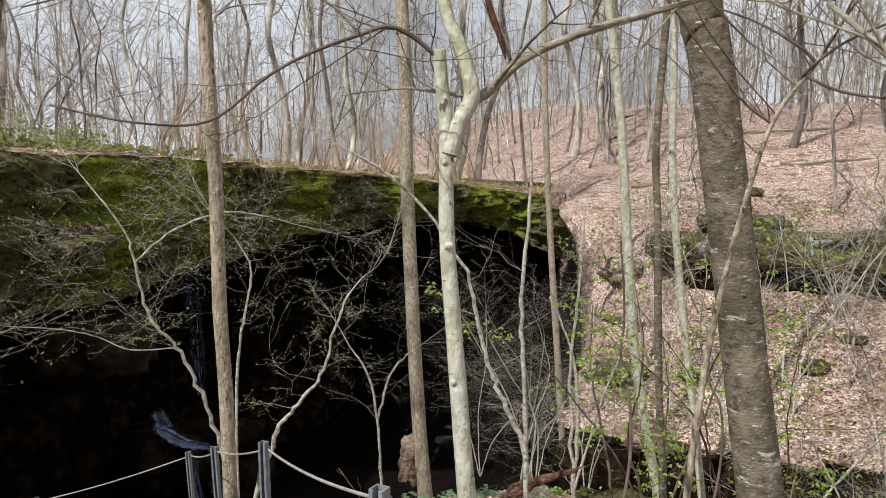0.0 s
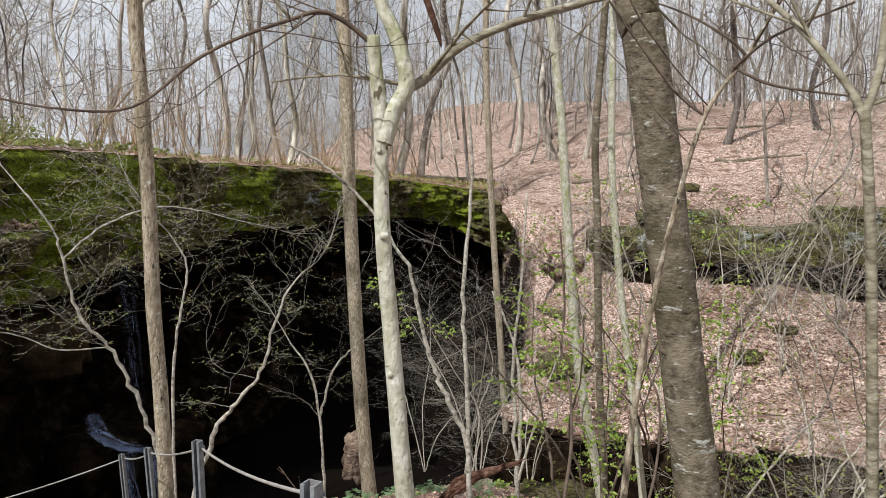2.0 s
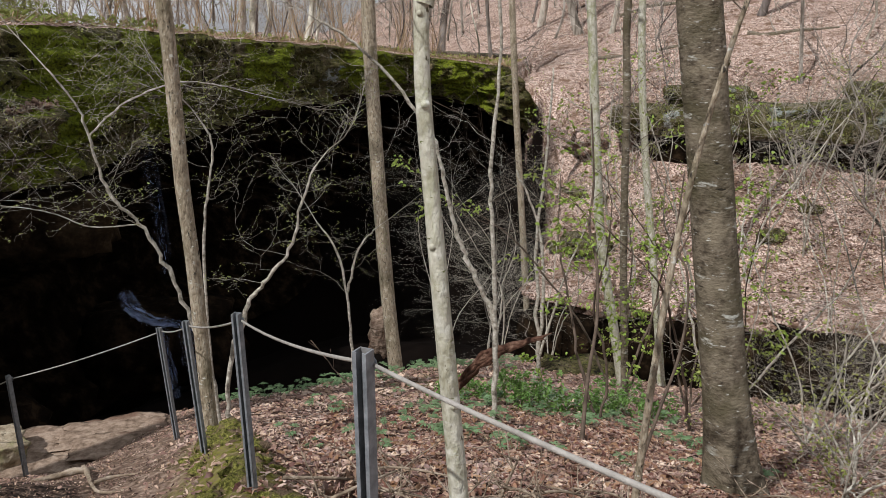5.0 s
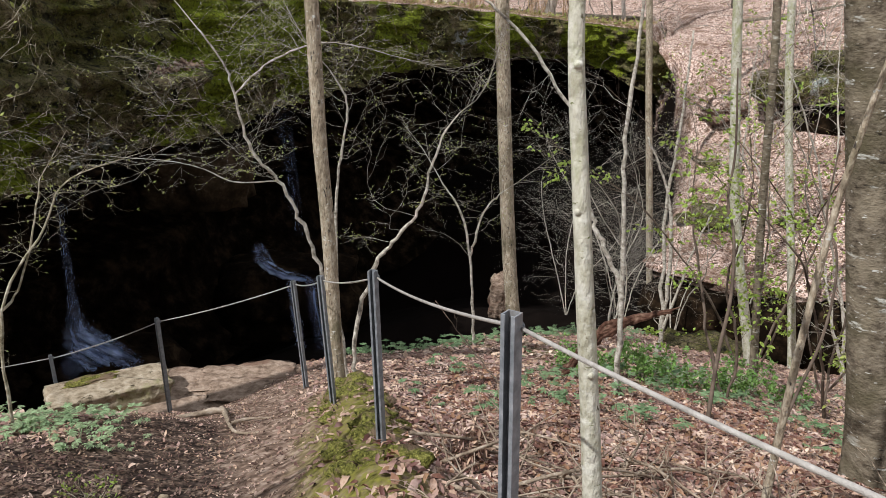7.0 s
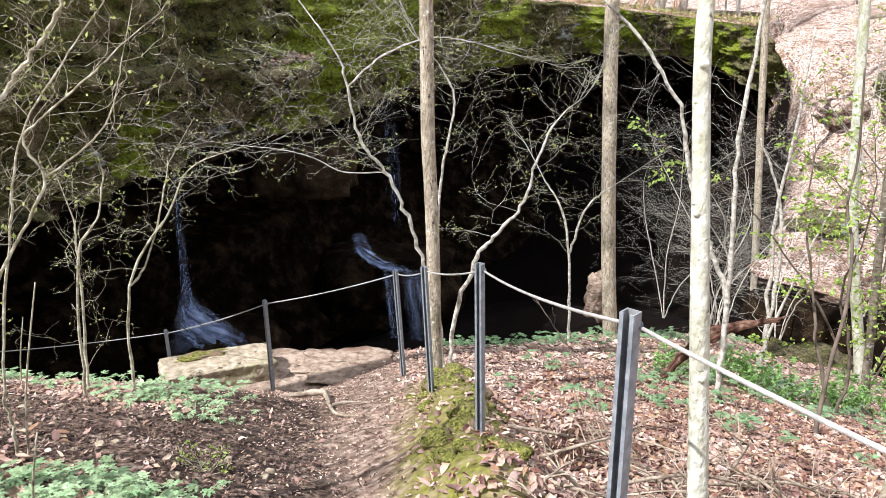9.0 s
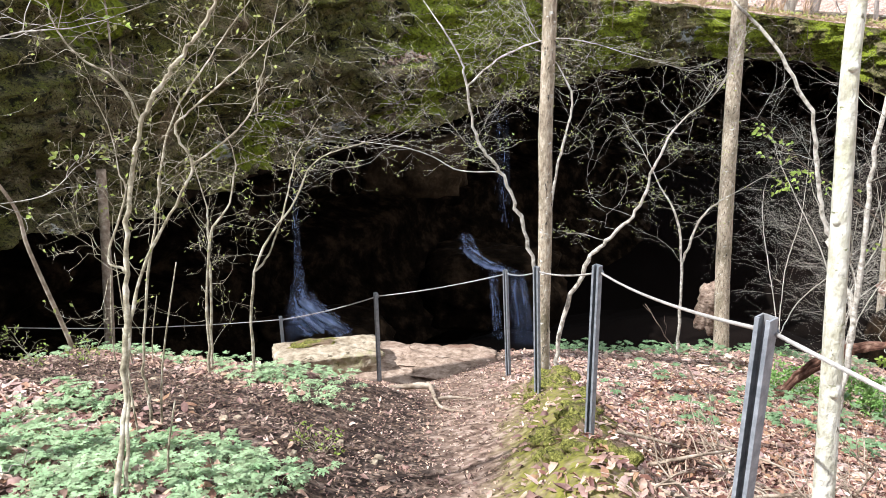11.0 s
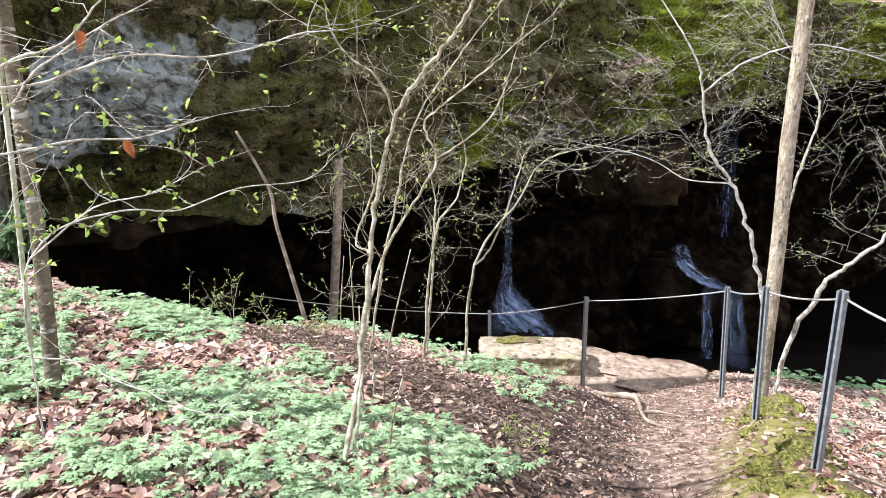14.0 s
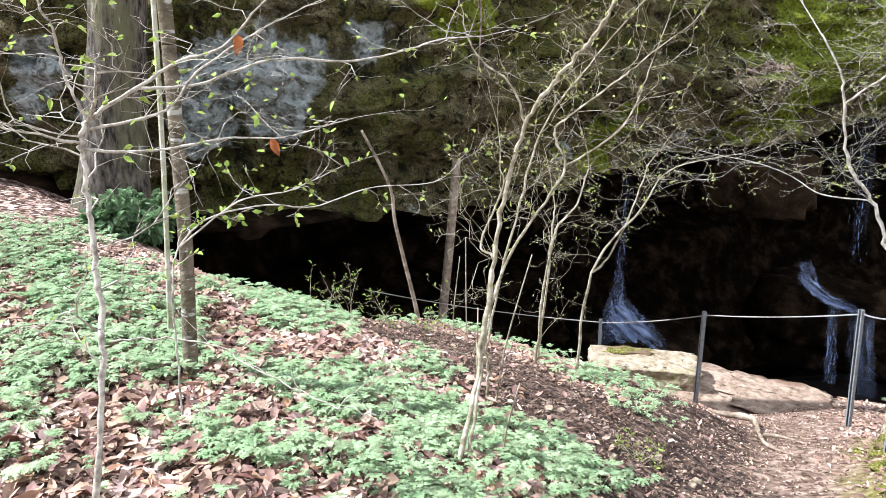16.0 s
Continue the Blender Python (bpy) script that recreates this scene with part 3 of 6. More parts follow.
def brink(u):
    """Place, inward way and heights of top and lip at u along the brink."""
    f = u * (len(BRINK_LINE) - 1)
    i = min(len(BRINK_LINE) - 2, int(f))
    p = BRINK_LINE[i].lerp(BRINK_LINE[i + 1], f - i)
    d = (BRINK_LINE[min(i + 3, len(BRINK_LINE) - 1)] - BRINK_LINE[max(i - 2, 0)]).normalized()
    return p, Vector((-d.y, d.x, 0)), along(TOPS, u), along(LIPS, u)


LINE_XY = np.array([(p.x, p.y) for p in BRINK_LINE])


def brink_near(x, y):
    """Where along the brink the nearest point lies, and how far inward of it this place is."""
    i = int(((LINE_XY - (x, y)) ** 2).sum(1).argmin())
    p, way, top, lip = brink(i / (len(BRINK_LINE) - 1))
    d = Vector((x - p.x, y - p.y, 0))
    return i / (len(BRINK_LINE) - 1), d.length if d.dot(way) > 0 else -d.length


def plateau_z(x, y):
    u, w = brink_near(x, y)
    z = along(TOPS, u) + 0.1 + 0.012 * max(0.0, w) + 0.2 * fbm(x * 0.3, y * 0.3, 2) * ramp(w, 0, 3)
    return max(z, hill(x, y) + 0.05) if w > 2 and x > -30 else z


def grade(t):
    """Closer steps along the near stretch of the brink."""
    return t * (0.55 + 0.45 * t * t)


def build_cliff():
    nu, nv = 620, 76
    verts = []
    for i in range(nu + 1):
        u = grade(i / nu)
        p, way, top, lip = brink(u)
        for j in range(nv + 1):
            v = j / nv
            z = top + (lip - top) * v
            h = top - lip
            bulge = 0.35 * math.sin(math.pi * v) - 0.55 * (v - 0.5) + 0.5 * ramp(v, 0.82, 1.0) ** 2
            bulge -= 0.4 * ramp(0.06 - v, 0, 0.06)
            shelf = 0.5 * ramp(v + 0.08 * fbm(u * 14, 1.0), 0.38, 0.44) * (1 - ramp(v, 0.44, 1.0)) * ramp(u, 0.2, 0.26) * (1 - ramp(u, 0.42, 0.5))
            q = p * 0.35
            rough = 0.36 * fbm(q.x, q.y, z * 0.5, 5) + 0.24 * fbm(p.x * 1.6, p.y * 1.6, z * 2.4, 4) + 0.2 * fbm(p.x * 0.3, p.y * 0.3, z * 3.2, 4) + 0.1 * fbm(p.x * 4, p.y * 4, z * 4, 3)
            rough += 0.16 * abs(fbm(p.x * 1.1, p.y * 1.1, z * 0.5 + 7, 3)) + 0.12 * ramp(fbm(p.x * 0.5, p.y * 0.5, z * 1.7 + 5, 2), 0.0, 0.12)
            out = bulge + shelf - 0.2 + rough
            out += 0.85 * math.exp(-((p.y - 14.7) / 1.4) ** 4) * ramp(0.14 - z, 0, 0.07) * (1 - ramp(0.12 - z, 0.25, 1.5))
            s = p - way * out
            verts.append((s.x, s.y, z + 0.18 * fbm(p.x * 0.6, p.y * 0.6, 9 + v * 2) * (0.4 + v)))
    m = nv + 1
    faces = [(i * m + j, i * m + j + 1, (i + 1) * m + j + 1, (i + 1) * m + j) for i in range(nu) for j in range(nv)]
    face_ob = mesh_ob("cliff", verts, faces, CLIFF)
    spots = {"lichen": [((-8.7, 4.2, 0.6), 0.62), ((-8.5, 5.2, 0.75), 0.6), ((-8.4, 6.2, 0.95), 0.42), ((-8.8, 3.9, 0.05), 0.4), ((-8.5, 4.9, 0.15), 0.34), ((-9.6, 2.6, 0.6), 0.7), ((-8.2, 7.1, 1.5), 0.45), ((-8.3, 7.5, -0.17), 0.22), ((-8.2, 10.9, -0.95), 0.3), ((-8.2, 10.0, -0.9), 0.2), ((-8.3, 6.6, 1.4), 0.35)],
             "moss": [((-7.3, 14.9, -0.45), 1.3), ((-8.2, 7.2, 1.3), 0.8), ((-7.6, 18.5, 0.5), 1.3), ((-8.2, 11.0, -0.9), 0.9), ((-7.5, 17.0, -0.4), 1.2), ((-6.3, 22.0, -0.3), 1.5), ((-7.0, 21.0, 0.9), 1.4), ((-5.2, 27.0, 0.2), 2.0), ((-1.5, 32.0, -0.1), 2.2), ((2.3, 34.4, -0.6), 1.8), ((-7.9, 17.0, 1.3), 1.0)]}
    for name, places in spots.items():
        vals = [min(1.0, sum(math.exp(-((Vector(v) - Vector(c)).length / r) ** 2) for c, r in places)) for v in verts]
        face_ob.data.attributes.new(name, "FLOAT", "POINT").data.foreach_set("value", vals)
    tagged(face_ob, "long overhanging sandstone cliff with moss and grey lichen", "cliff", kind="structure")
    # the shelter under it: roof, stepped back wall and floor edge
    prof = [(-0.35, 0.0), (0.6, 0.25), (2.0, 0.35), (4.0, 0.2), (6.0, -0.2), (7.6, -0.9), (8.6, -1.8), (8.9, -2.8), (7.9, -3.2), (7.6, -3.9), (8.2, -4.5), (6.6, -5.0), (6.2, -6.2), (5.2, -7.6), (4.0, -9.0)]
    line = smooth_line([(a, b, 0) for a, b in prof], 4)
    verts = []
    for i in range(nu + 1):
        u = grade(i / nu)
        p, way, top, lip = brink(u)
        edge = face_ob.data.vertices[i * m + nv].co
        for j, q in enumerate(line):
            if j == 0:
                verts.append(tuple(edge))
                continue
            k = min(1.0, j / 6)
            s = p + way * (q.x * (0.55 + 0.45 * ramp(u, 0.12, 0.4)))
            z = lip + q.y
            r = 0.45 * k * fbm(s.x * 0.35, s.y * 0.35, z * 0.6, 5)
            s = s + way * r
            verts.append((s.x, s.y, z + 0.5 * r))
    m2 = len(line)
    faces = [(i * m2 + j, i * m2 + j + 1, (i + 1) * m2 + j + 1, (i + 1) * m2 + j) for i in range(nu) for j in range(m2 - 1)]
    # The recess gets its darkness from the near-black colour, painted as shade.
    tagged(mesh_ob("cave_wall", verts, faces, SHADED_ROCK), "recess of the rock shelter under the overhang, its shade put into the rock colour", "cave wall", kind="structure")
    # the wooded plateau above: a fringe that joins the cliff's edge, and the sheet behind it
    steps = [0, 0.15, 0.4, 0.8, 1.4, 2.2, 3.2]
    verts = []
    for i in range(nu + 1):
        p, way, top, lip = brink(grade(i / nu))
        edge = face_ob.data.vertices[i * m].co
        for j, w in enumerate(steps):
            s = Vector(edge) + way * w
            z = edge.z + (plateau_z(s.x, s.y) - edge.z) * ramp(w, 0, 1.2) + 0.05 * fbm(s.x * 2, s.y * 2, 2) * ramp(w, 0, 0.3)
            verts.append((s.x, s.y, z if j else edge.z))
    m3 = len(steps)
    faces = [(i * m3 + j, (i + 1) * m3 + j, (i + 1) * m3 + j + 1, i * m3 + j + 1) for i in range(nu) if grade(i / nu) < 0.81 for j in range(m3 - 1)]
    xs = [-420, -300, -200, -140, -100, -75] + [-60 + 1.2 * i for i in range(66)]
    ys = [-30, -15] + [1.2 * i for i in range(56)] + [70, 80, 95, 120, 160, 220, 320, 420]
    base = len(verts)
    for y in ys:
        for x in xs:
            verts.append((x, y, plateau_z(x, y) - 0.04))
    inside = [brink_near(x, y)[1] > 1.0 for y in ys for x in xs]
    n = len(xs)
    for j in range(len(ys) - 1):
        for i in range(n - 1):
            q = (j * n + i, j * n + i + 1, (j + 1) * n + i + 1, (j + 1) * n + i)
            if all(inside[k] for k in q):
                faces.append(tuple(base + k for k in q))
    tagged(mesh_ob("plateau", verts, faces, FLOOR), "leaf-strewn plateau above the cliff", "ground", kind="structure")


build_cliff()


# ---- fence along the trail ----
def fence_post(top, foot, turn, first=False):
    """A lipped steel channel driven into the ground, with an eye ring near its head."""
    top, foot = Vector(top), Vector(foot)
    post = thing("fence_post", "grey galvanised steel channel fence post beside the trail", "fence post", foot, "trail fence posts")
    axis = (top - foot).normalized()
    a = Vector((-math.cos(turn), -math.sin(turn), 0))
    a = (a - axis * a.dot(axis)).normalized()
    b = axis.cross(a)
    w, d, lip, t = 0.0195, 0.037, 0.011, 0.004
    ring = [(-w, 0), (w, 0), (w, d), (w - lip, d), (w - lip, d - t), (w - t, d - t), (w - t, t), (-w + t, t), (-w + t, d - t), (-w + lip, d - t), (-w + lip, d), (-w, d)]
    n, length = len(ring), (top - foot).length
    bm = bmesh.new()
    rows = [[bm.verts.new(a * x + b * (y - d / 2) + axis * h) for x, y in ring] for h in (-0.12, 0.3 * length, length - 0.003, length)]
    for lo, hi in zip(rows, rows[1:]):
        for k in range(n):
            bm.faces.new((lo[k], lo[(k + 1) % n], hi[(k + 1) % n], hi[k]))
    for k in ((0, 1, 6, 7), (1, 2, 5, 6), (2, 3, 4, 5), (0, 7, 8, 11), (8, 9, 10, 11)):
        bm.faces.new([rows[-1][i] for i in k])
    bmesh.ops.recalc_face_normals(bm, faces=bm.faces)
    part("channel", bm, STEEL, post)
    eye = Wood()
    c = axis * (length - 0.045) - b * (d / 2 + 0.012)
    eye.tube([c + (a * math.cos(k * 0.5236) + axis * math.sin(k * 0.5236)) * 0.016 for k in range(13)], [0.0045] * 13, 6)
    eye.make("eye_ring", STEEL, None, "steel eye ring holding the cable").parent = post
    return foot + c


POSTS = [((-0.13, 1.81, 0.85), (-0.12, 1.80, -0.36), -0.5), ((-0.87, 3.63, 0.27), (-0.85, 3.64, -0.86), -0.35), ((-1.58, 5.10, -0.33), (-1.53, 5.13, -1.5), -0.2),
         ((-2.28, 6.57, -0.95), (-2.22, 6.59, -2.1), -0.3), ((-3.89, 7.00, -1.59), (-3.88, 7.02, -2.8), -0.6), ((-5.53, 7.53, -2.36), (-5.50, 7.53, -3.4), -0.8)]
eyes = [Vector((1.0, -0.12, 1.26))]
fence_post((1.0, -0.12, 1.3), (1.01, -0.12, 0.0), 1.2)
for top, foot, turn in POSTS:
    eyes.append(fence_post(top, (foot[0], foot[1], min(foot[2], zg(foot[0], foot[1]) + 0.02)), turn))
eyes.append(Vector((-7.9, 5.6, -2.12)))
cable = thing("fence_cable", "pale sheathed steel cable strung through the fence posts", "cable", eyes[1])
for k, (a, b) in enumerate(zip(eyes, eyes[1:])):
    rope = Wood()
    sag = 0.012 * (b - a).length ** 1.3
    pts = [a.lerp(b, i / 16) - Vector((0, 0, 4 * sag * (i / 16) * (1 - i / 16))) - eyes[1] for i in range(17)]
    rope.tube(pts, [0.0056] * 17, 8)
    rope.make("cable_span", CABLE).parent = cable


# ---- trees and shrubs ----
def trunk_line(pts, rise=0.0, drop=True):
    """Carries a trunk down to the ground and, where wanted, on upwards."""
    pts = [Vector(p) for p in pts]
    p = pts[0]
    d = (pts[1] - pts[0]).normalized()
    g = zg(p.x, p.y)
    if not drop:
        pass
    elif p.z > g + 0.05:
        k = (p.z - g) / max(0.5, d.z)
        q = p - d * k
        pts.insert(0, Vector((q.x, q.y, zg(q.x, q.y) - 0.08)))
    else:
        pts[0] = Vector((p.x, p.y, g - 0.08))
    if rise:
        d = (pts[-1] - pts[-2]).normalized()
        d = (d + Vector((0, 0, 0.5))).normalized()
        pts.append(pts[-1] + d * rise * 0.5)
        pts.append(pts[-1] + (d + Vector((0.05, 0.03, 0.2))).normalized() * rise * 0.5)
    return pts


def bark_trunk(wood, pts, r0, r1, sides=14, flare=0.35, lump=0.045, steps=9, seed=0.0):
    line = smooth_line(pts, steps)
    n = len(line)
    total = sum((b - a).length for a, b in zip(line, line[1:]))
    base, side, run = len(wood.v), Vector((1, 0, 0)), 0.0
    for i, p in enumerate(line):
        if i:
            run += (p - line[i - 1]).length
        d = (line[min(i + 1, n - 1)] - line[max(i - 1, 0)]).normalized()
        side = (side - d * side.dot(d)).normalized()
        up = d.cross(side)
        r = r0 + (r1 - r0) * run / total
        r *= 1 + flare * math.exp(-run / (r0 * 2.2 + 0.05))
        for k in range(sides):
            a = 2 * math.pi * k / sides
            w = side * math.cos(a) + up * math.sin(a)
            bump = 1 + lump * fbm(w.x * 1.3 + seed, w.y * 1.3, run * 1.6 / (r0 * 4 + 0.2), 3) + flare * 0.5 * math.exp(-run / (r0 * 1.5 + 0.05)) * math.sin(a * 4 + seed)
            wood.v.append(p + w * r * bump)
    for i in range(n - 1):
        for k in range(sides):
            a, b = base + i * sides + k, base + i * sides + (k + 1) % sides
            wood.f.append((a, b, b + sides, a + sides))
    wood.f.append(tuple(base + (n - 1) * sides + k for k in range(sides)))
    return line


def tree(name, label, pts, r0, r1, bark, rise=0.0, limbs=(), crown=6, seed=1, twig=TWIG_FAR, sides=14, flare=0.35, category="tree", group="", low=0.75, knots=(), limb_bark=None, drop=True):
    """A trunk through a few points, given limbs as lines with their radii, and a crown of twigs towards the top."""
    rng = random.Random(seed)
    pts = trunk_line(pts, rise, drop)
    root = thing(name, label, category, pts[0] + Vector((0, 0, 0.08)), group)
    w = Wood()
    line = bark_trunk(w, pts, r0, r1, sides, flare, seed=seed * 1.7)
    for at, ang, size in knots:
        i = int(at * (len(line) - 1))
        out = Vector((math.sin(ang), -math.cos(ang), 0.15))
        r = r0 + (r1 - r0) * at
        w.tube([line[i] + out * r * 0.6, line[i] + out * (r * 1.05), line[i] + out * (r + size * 0.5)], [size, size * 0.8, size * 0.35], 8)
    hold = w.make("trunk", bark)
    hold.parent, hold.matrix_parent_inverse = root, Matrix.Translation(-root.location)
    for lpts, a, b, depth, *own in limbs:
        lw = Wood()
        ll = smooth_line(lpts, 6)
        lw.tube(ll, [a + (b - a) * i / (len(ll) - 1) for i in range(len(ll))], 8)
        for _ in range(depth):
            i = rng.randrange(2, len(ll) - 1)
            d = (ll[i + 1] - ll[i]).normalized()
            d = d * 0.7 + Vector((rng.gauss(0, 0.7), rng.gauss(0, 0.7), rng.gauss(0.1, 0.5)))
            twigs(lw, ll[i], d, rng.uniform(0.3, 0.8), (a + (b - a) * i / len(ll)) * 0.5, rng, 1, 0.2, kids=4, wander=0.4)
        o = lw.make("limb", own[0] if own else limb_bark or bark)
        o.parent, o.matrix_parent_inverse = root, Matrix.Translation(-root.location)
    if crown:
        cw = Wood()
        n = len(line)
        for k in range(crown):
            i = int(n * (low + (1 - low) * k / crown))
            i = min(n - 2, i)
            a = rng.uniform(0, 2 * math.pi)
            d = Vector((math.cos(a), math.sin(a), rng.uniform(0.4, 1.1)))
            twigs(cw, line[i], d, rng.uniform(1.5, 3.4), r1 * 0.45, rng, 2, 0.1, kids=5, wander=0.3, sides=4)
        o = cw.make("crown", twig)
        o.parent, o.matrix_parent_inverse = root, Matrix.Translation(-root.location)
    return root


tree("maple_tree", "slim upright tree with furrowed tan-grey bark beside the fence", [(-1.78, 6.15, -1.75), (-1.80, 6.15, -0.45), (-1.83, 6.13, 0.45), (-1.84, 6.13, 1.41), (-1.87, 6.12, 2.2), (-1.89, 6.12, 2.83)],
     0.06, 0.047, BARK_GREY, 7, seed=3, low=0.7, sides=16, flare=0.5)
tree("hornbeam_tree", "smooth pale grey-green tree with a forked stem and knots", [(0.17, 2.52, -0.35), (0.13, 2.53, 0.15), (0.08, 2.56, 0.7), (0.045, 2.6, 1.1), (0.02, 2.62, 1.42), (0.015, 2.65, 1.72), (0.0, 2.66, 1.89), (-0.01, 2.66, 2.01)],
     0.039, 0.022, BARK_PALE, 0, seed=5, sides=18, flare=0.25, crown=0, knots=((0.3, 0.3, 0.016), (0.44, -0.5, 0.014), (0.6, 0.2, 0.018), (0.72, -0.2, 0.012)), limb_bark=BARK_BOUGH,
     limbs=[([(0.025, 2.64, 1.66), (0.055, 2.655, 1.76), (0.10, 2.67, 1.85), (0.085, 2.69, 1.95), (0.05, 2.71, 2.05), (0.01, 2.73, 2.15), (-0.02, 2.76, 2.4), (-0.04, 2.8, 2.9)], 0.031, 0.02, 0, BARK_PALE),
            ([(0.095, 2.67, 1.84), (0.16, 2.76, 1.88), (0.29, 2.81, 2.00), (0.51, 2.83, 2.10), (0.79, 2.83, 2.18), (1.02, 2.82, 2.23), (1.5, 2.8, 2.25)], 0.02, 0.007, 10),
            ([(-0.01, 2.66, 1.98), (-0.10, 2.65, 2.05), (-0.18, 2.64, 2.08), (-0.27, 2.62, 2.05), (-0.42, 2.59, 1.99), (-0.56, 2.56, 1.91), (-0.74, 2.50, 1.76), (-0.95, 2.42, 1.75), (-1.2, 2.4, 1.8)], 0.0085, 0.003, 9, TWIG_DARK),
            ([(-0.27, 2.62, 2.05), (-0.36, 2.6, 2.14), (-0.5, 2.58, 2.2)], 0.006, 0.004, 2),
            ([(-0.04, 2.8, 2.88), (-0.5, 2.9, 2.62), (-1.0, 3.0, 2.36), (-1.6, 3.0, 2.2)], 0.009, 0.003, 10, TWIG_DARK), ([(-0.04, 2.8, 2.85), (0.6, 3.0, 2.66), (1.1, 3.2, 2.46), (1.6, 3.3, 2.3)], 0.009, 0.003, 10, TWIG_DARK),
            ([(-0.02, 2.8, 2.5), (0.3, 2.9, 2.8), (0.8, 3.0, 3.0)], 0.012, 0.006, 6), ([(-0.03, 2.8, 2.6), (-0.4, 2.9, 2.9), (-0.9, 2.9, 3.1)], 0.012, 0.006, 6)])
tree("poplar_tree", "straight tree with mottled brown bark at the edge of the hollow", [(-0.45, 13.7, -4.3), (-0.57, 13.7, -2.9), (-0.69, 13.8, -0.97), (-0.79, 13.9, 1.12), (-0.86, 14.1, 3.45), (-0.92, 14.2, 4.44)],
     0.13, 0.105, BARK_GREY, 8, seed=7)
tree("beech_tree", "large leaning tree with dark bark and white lichen spots", [(2.46, 5.32, -1.9), (2.24, 5.5, -0.33), (2.06, 5.55, 0.91), (1.93, 5.57, 1.75), (1.80, 5.6, 2.55), (1.72, 5.64, 3.0)],
     0.165, 0.12, BARK_DARK, 9, seed=9, sides=22, flare=0.45, crown=7)
tree("slender_tree", "thin pale tree standing before the cliff", [(3.71, 26.74, -4.9), (3.41, 26.78, -1.25), (3.12, 26.82, 3.19), (3.0, 26.83, 6.93)], 0.12, 0.095, BARK_GREY, 7, seed=11)
tree("slender_tree", "thin pale tree on the leafy slope", [(4.35, 15.4, -5.4), (3.81, 15.54, -2.58), (3.57, 15.6, -0.25), (3.32, 15.65, 2.56), (3.03, 15.71, 4.75)], 0.105, 0.075, BARK_PALE, 6, seed=12)
tree("slender_tree", "thin greenish tree on the leafy slope", [(3.3, 11.55, -3.2), (3.18, 11.57, -1.5), (3.09, 11.6, 0.66), (3.02, 11.61, 1.92), (3.1, 11.59, 3.95)], 0.06, 0.05, BARK_DARK, 6, seed=13)
tree("slender_tree", "thin pale tree on the leafy slope", [(5.85, 18.1, -4.5), (5.4, 18.22, -1.24), (5.14, 18.29, 1.42), (5.07, 18.31, 4.02)], 0.095, 0.075, BARK_PALE, 6, seed=14)
tree("young_tree", "spindly leaning sapling with pale bark before the large tree", [(1.28, 4.05, -0.9), (1.30, 3.99, -0.21), (1.35, 3.98, 0.42), (1.40, 3.96, 0.85), (1.48, 3.93, 1.32), (1.60, 3.88, 1.83), (1.77, 3.81, 2.12), (1.9, 3.75, 2.4)],
     0.025, 0.009, BARK_GREY, 0, seed=15, sides=9, crown=5, low=0.7, twig=TWIG_DARK, category="sapling", limb_bark=TWIG_DARK,
     limbs=[([(1.76, 3.81, 2.12), (1.68, 3.83, 2.2), (1.5, 3.9, 2.32), (1.3, 3.95, 2.4)], 0.009, 0.004, 4), ([(1.7, 3.83, 2.05), (1.85, 3.7, 2.2), (2.05, 3.4, 2.3)], 0.009, 0.005, 4),
            ([(1.72, 3.83, 2.06), (1.85, 3.75, 1.98), (2.0, 3.65, 1.94), (2.2, 3.5, 1.9)], 0.009, 0.004, 4), ([(1.6, 3.88, 1.83), (1.45, 3.9, 1.95), (1.2, 3.9, 2.25), (1.05, 3.9, 2.45)], 0.008, 0.004, 5)])
tree("young_tree", "forked sapling with smooth brown bark close to the trail", [(0.97, 1.33, 0.5), (0.95, 1.35, 0.94), (0.92, 1.37, 1.45), (0.90, 1.39, 1.71)], 0.0125, 0.0095, BARK_BOUGH, 0, seed=16, sides=10, crown=0, category="sapling",
     limbs=[([(0.90, 1.39, 1.70), (0.90, 1.45, 1.76), (0.87, 1.56, 1.87), (0.83, 1.7, 1.98)], 0.0085, 0.006, 3), ([(0.90, 1.39, 1.70), (0.94, 1.42, 1.78), (0.97, 1.46, 1.89), (1.0, 1.5, 2.0)], 0.0085, 0.006, 3)])
tree("big_tree", "very large tree with grey bark and spreading roots against the cliff", [(-8.45, 2.75, -0.5), (-8.40, 2.9, 0.66), (-8.33, 3.0, 1.5), (-8.2, 3.05, 3.0)], 0.285, 0.245, BARK_OLD, 10, seed=18, sides=24, flare=0.6)
tree("young_tree", "slim upright tree with brown flecked bark among green herbs", [(-3.62, 1.28, -0.1), (-3.63, 1.32, 0.43), (-3.65, 1.34, 0.83), (-3.67, 1.36, 1.33), (-3.69, 1.37, 1.6)], 0.034, 0.029, BARK_DARK, 4, seed=19, category="sapling", crown=4)
tree("young_tree", "slim pale sapling among green herbs", [(-4.17, 1.43, -0.1), (-4.15, 1.48, 0.72), (-4.14, 1.52, 1.56)], 0.014, 0.011, BARK_PALE, 3, seed=20, category="sapling", crown=3, sides=9)


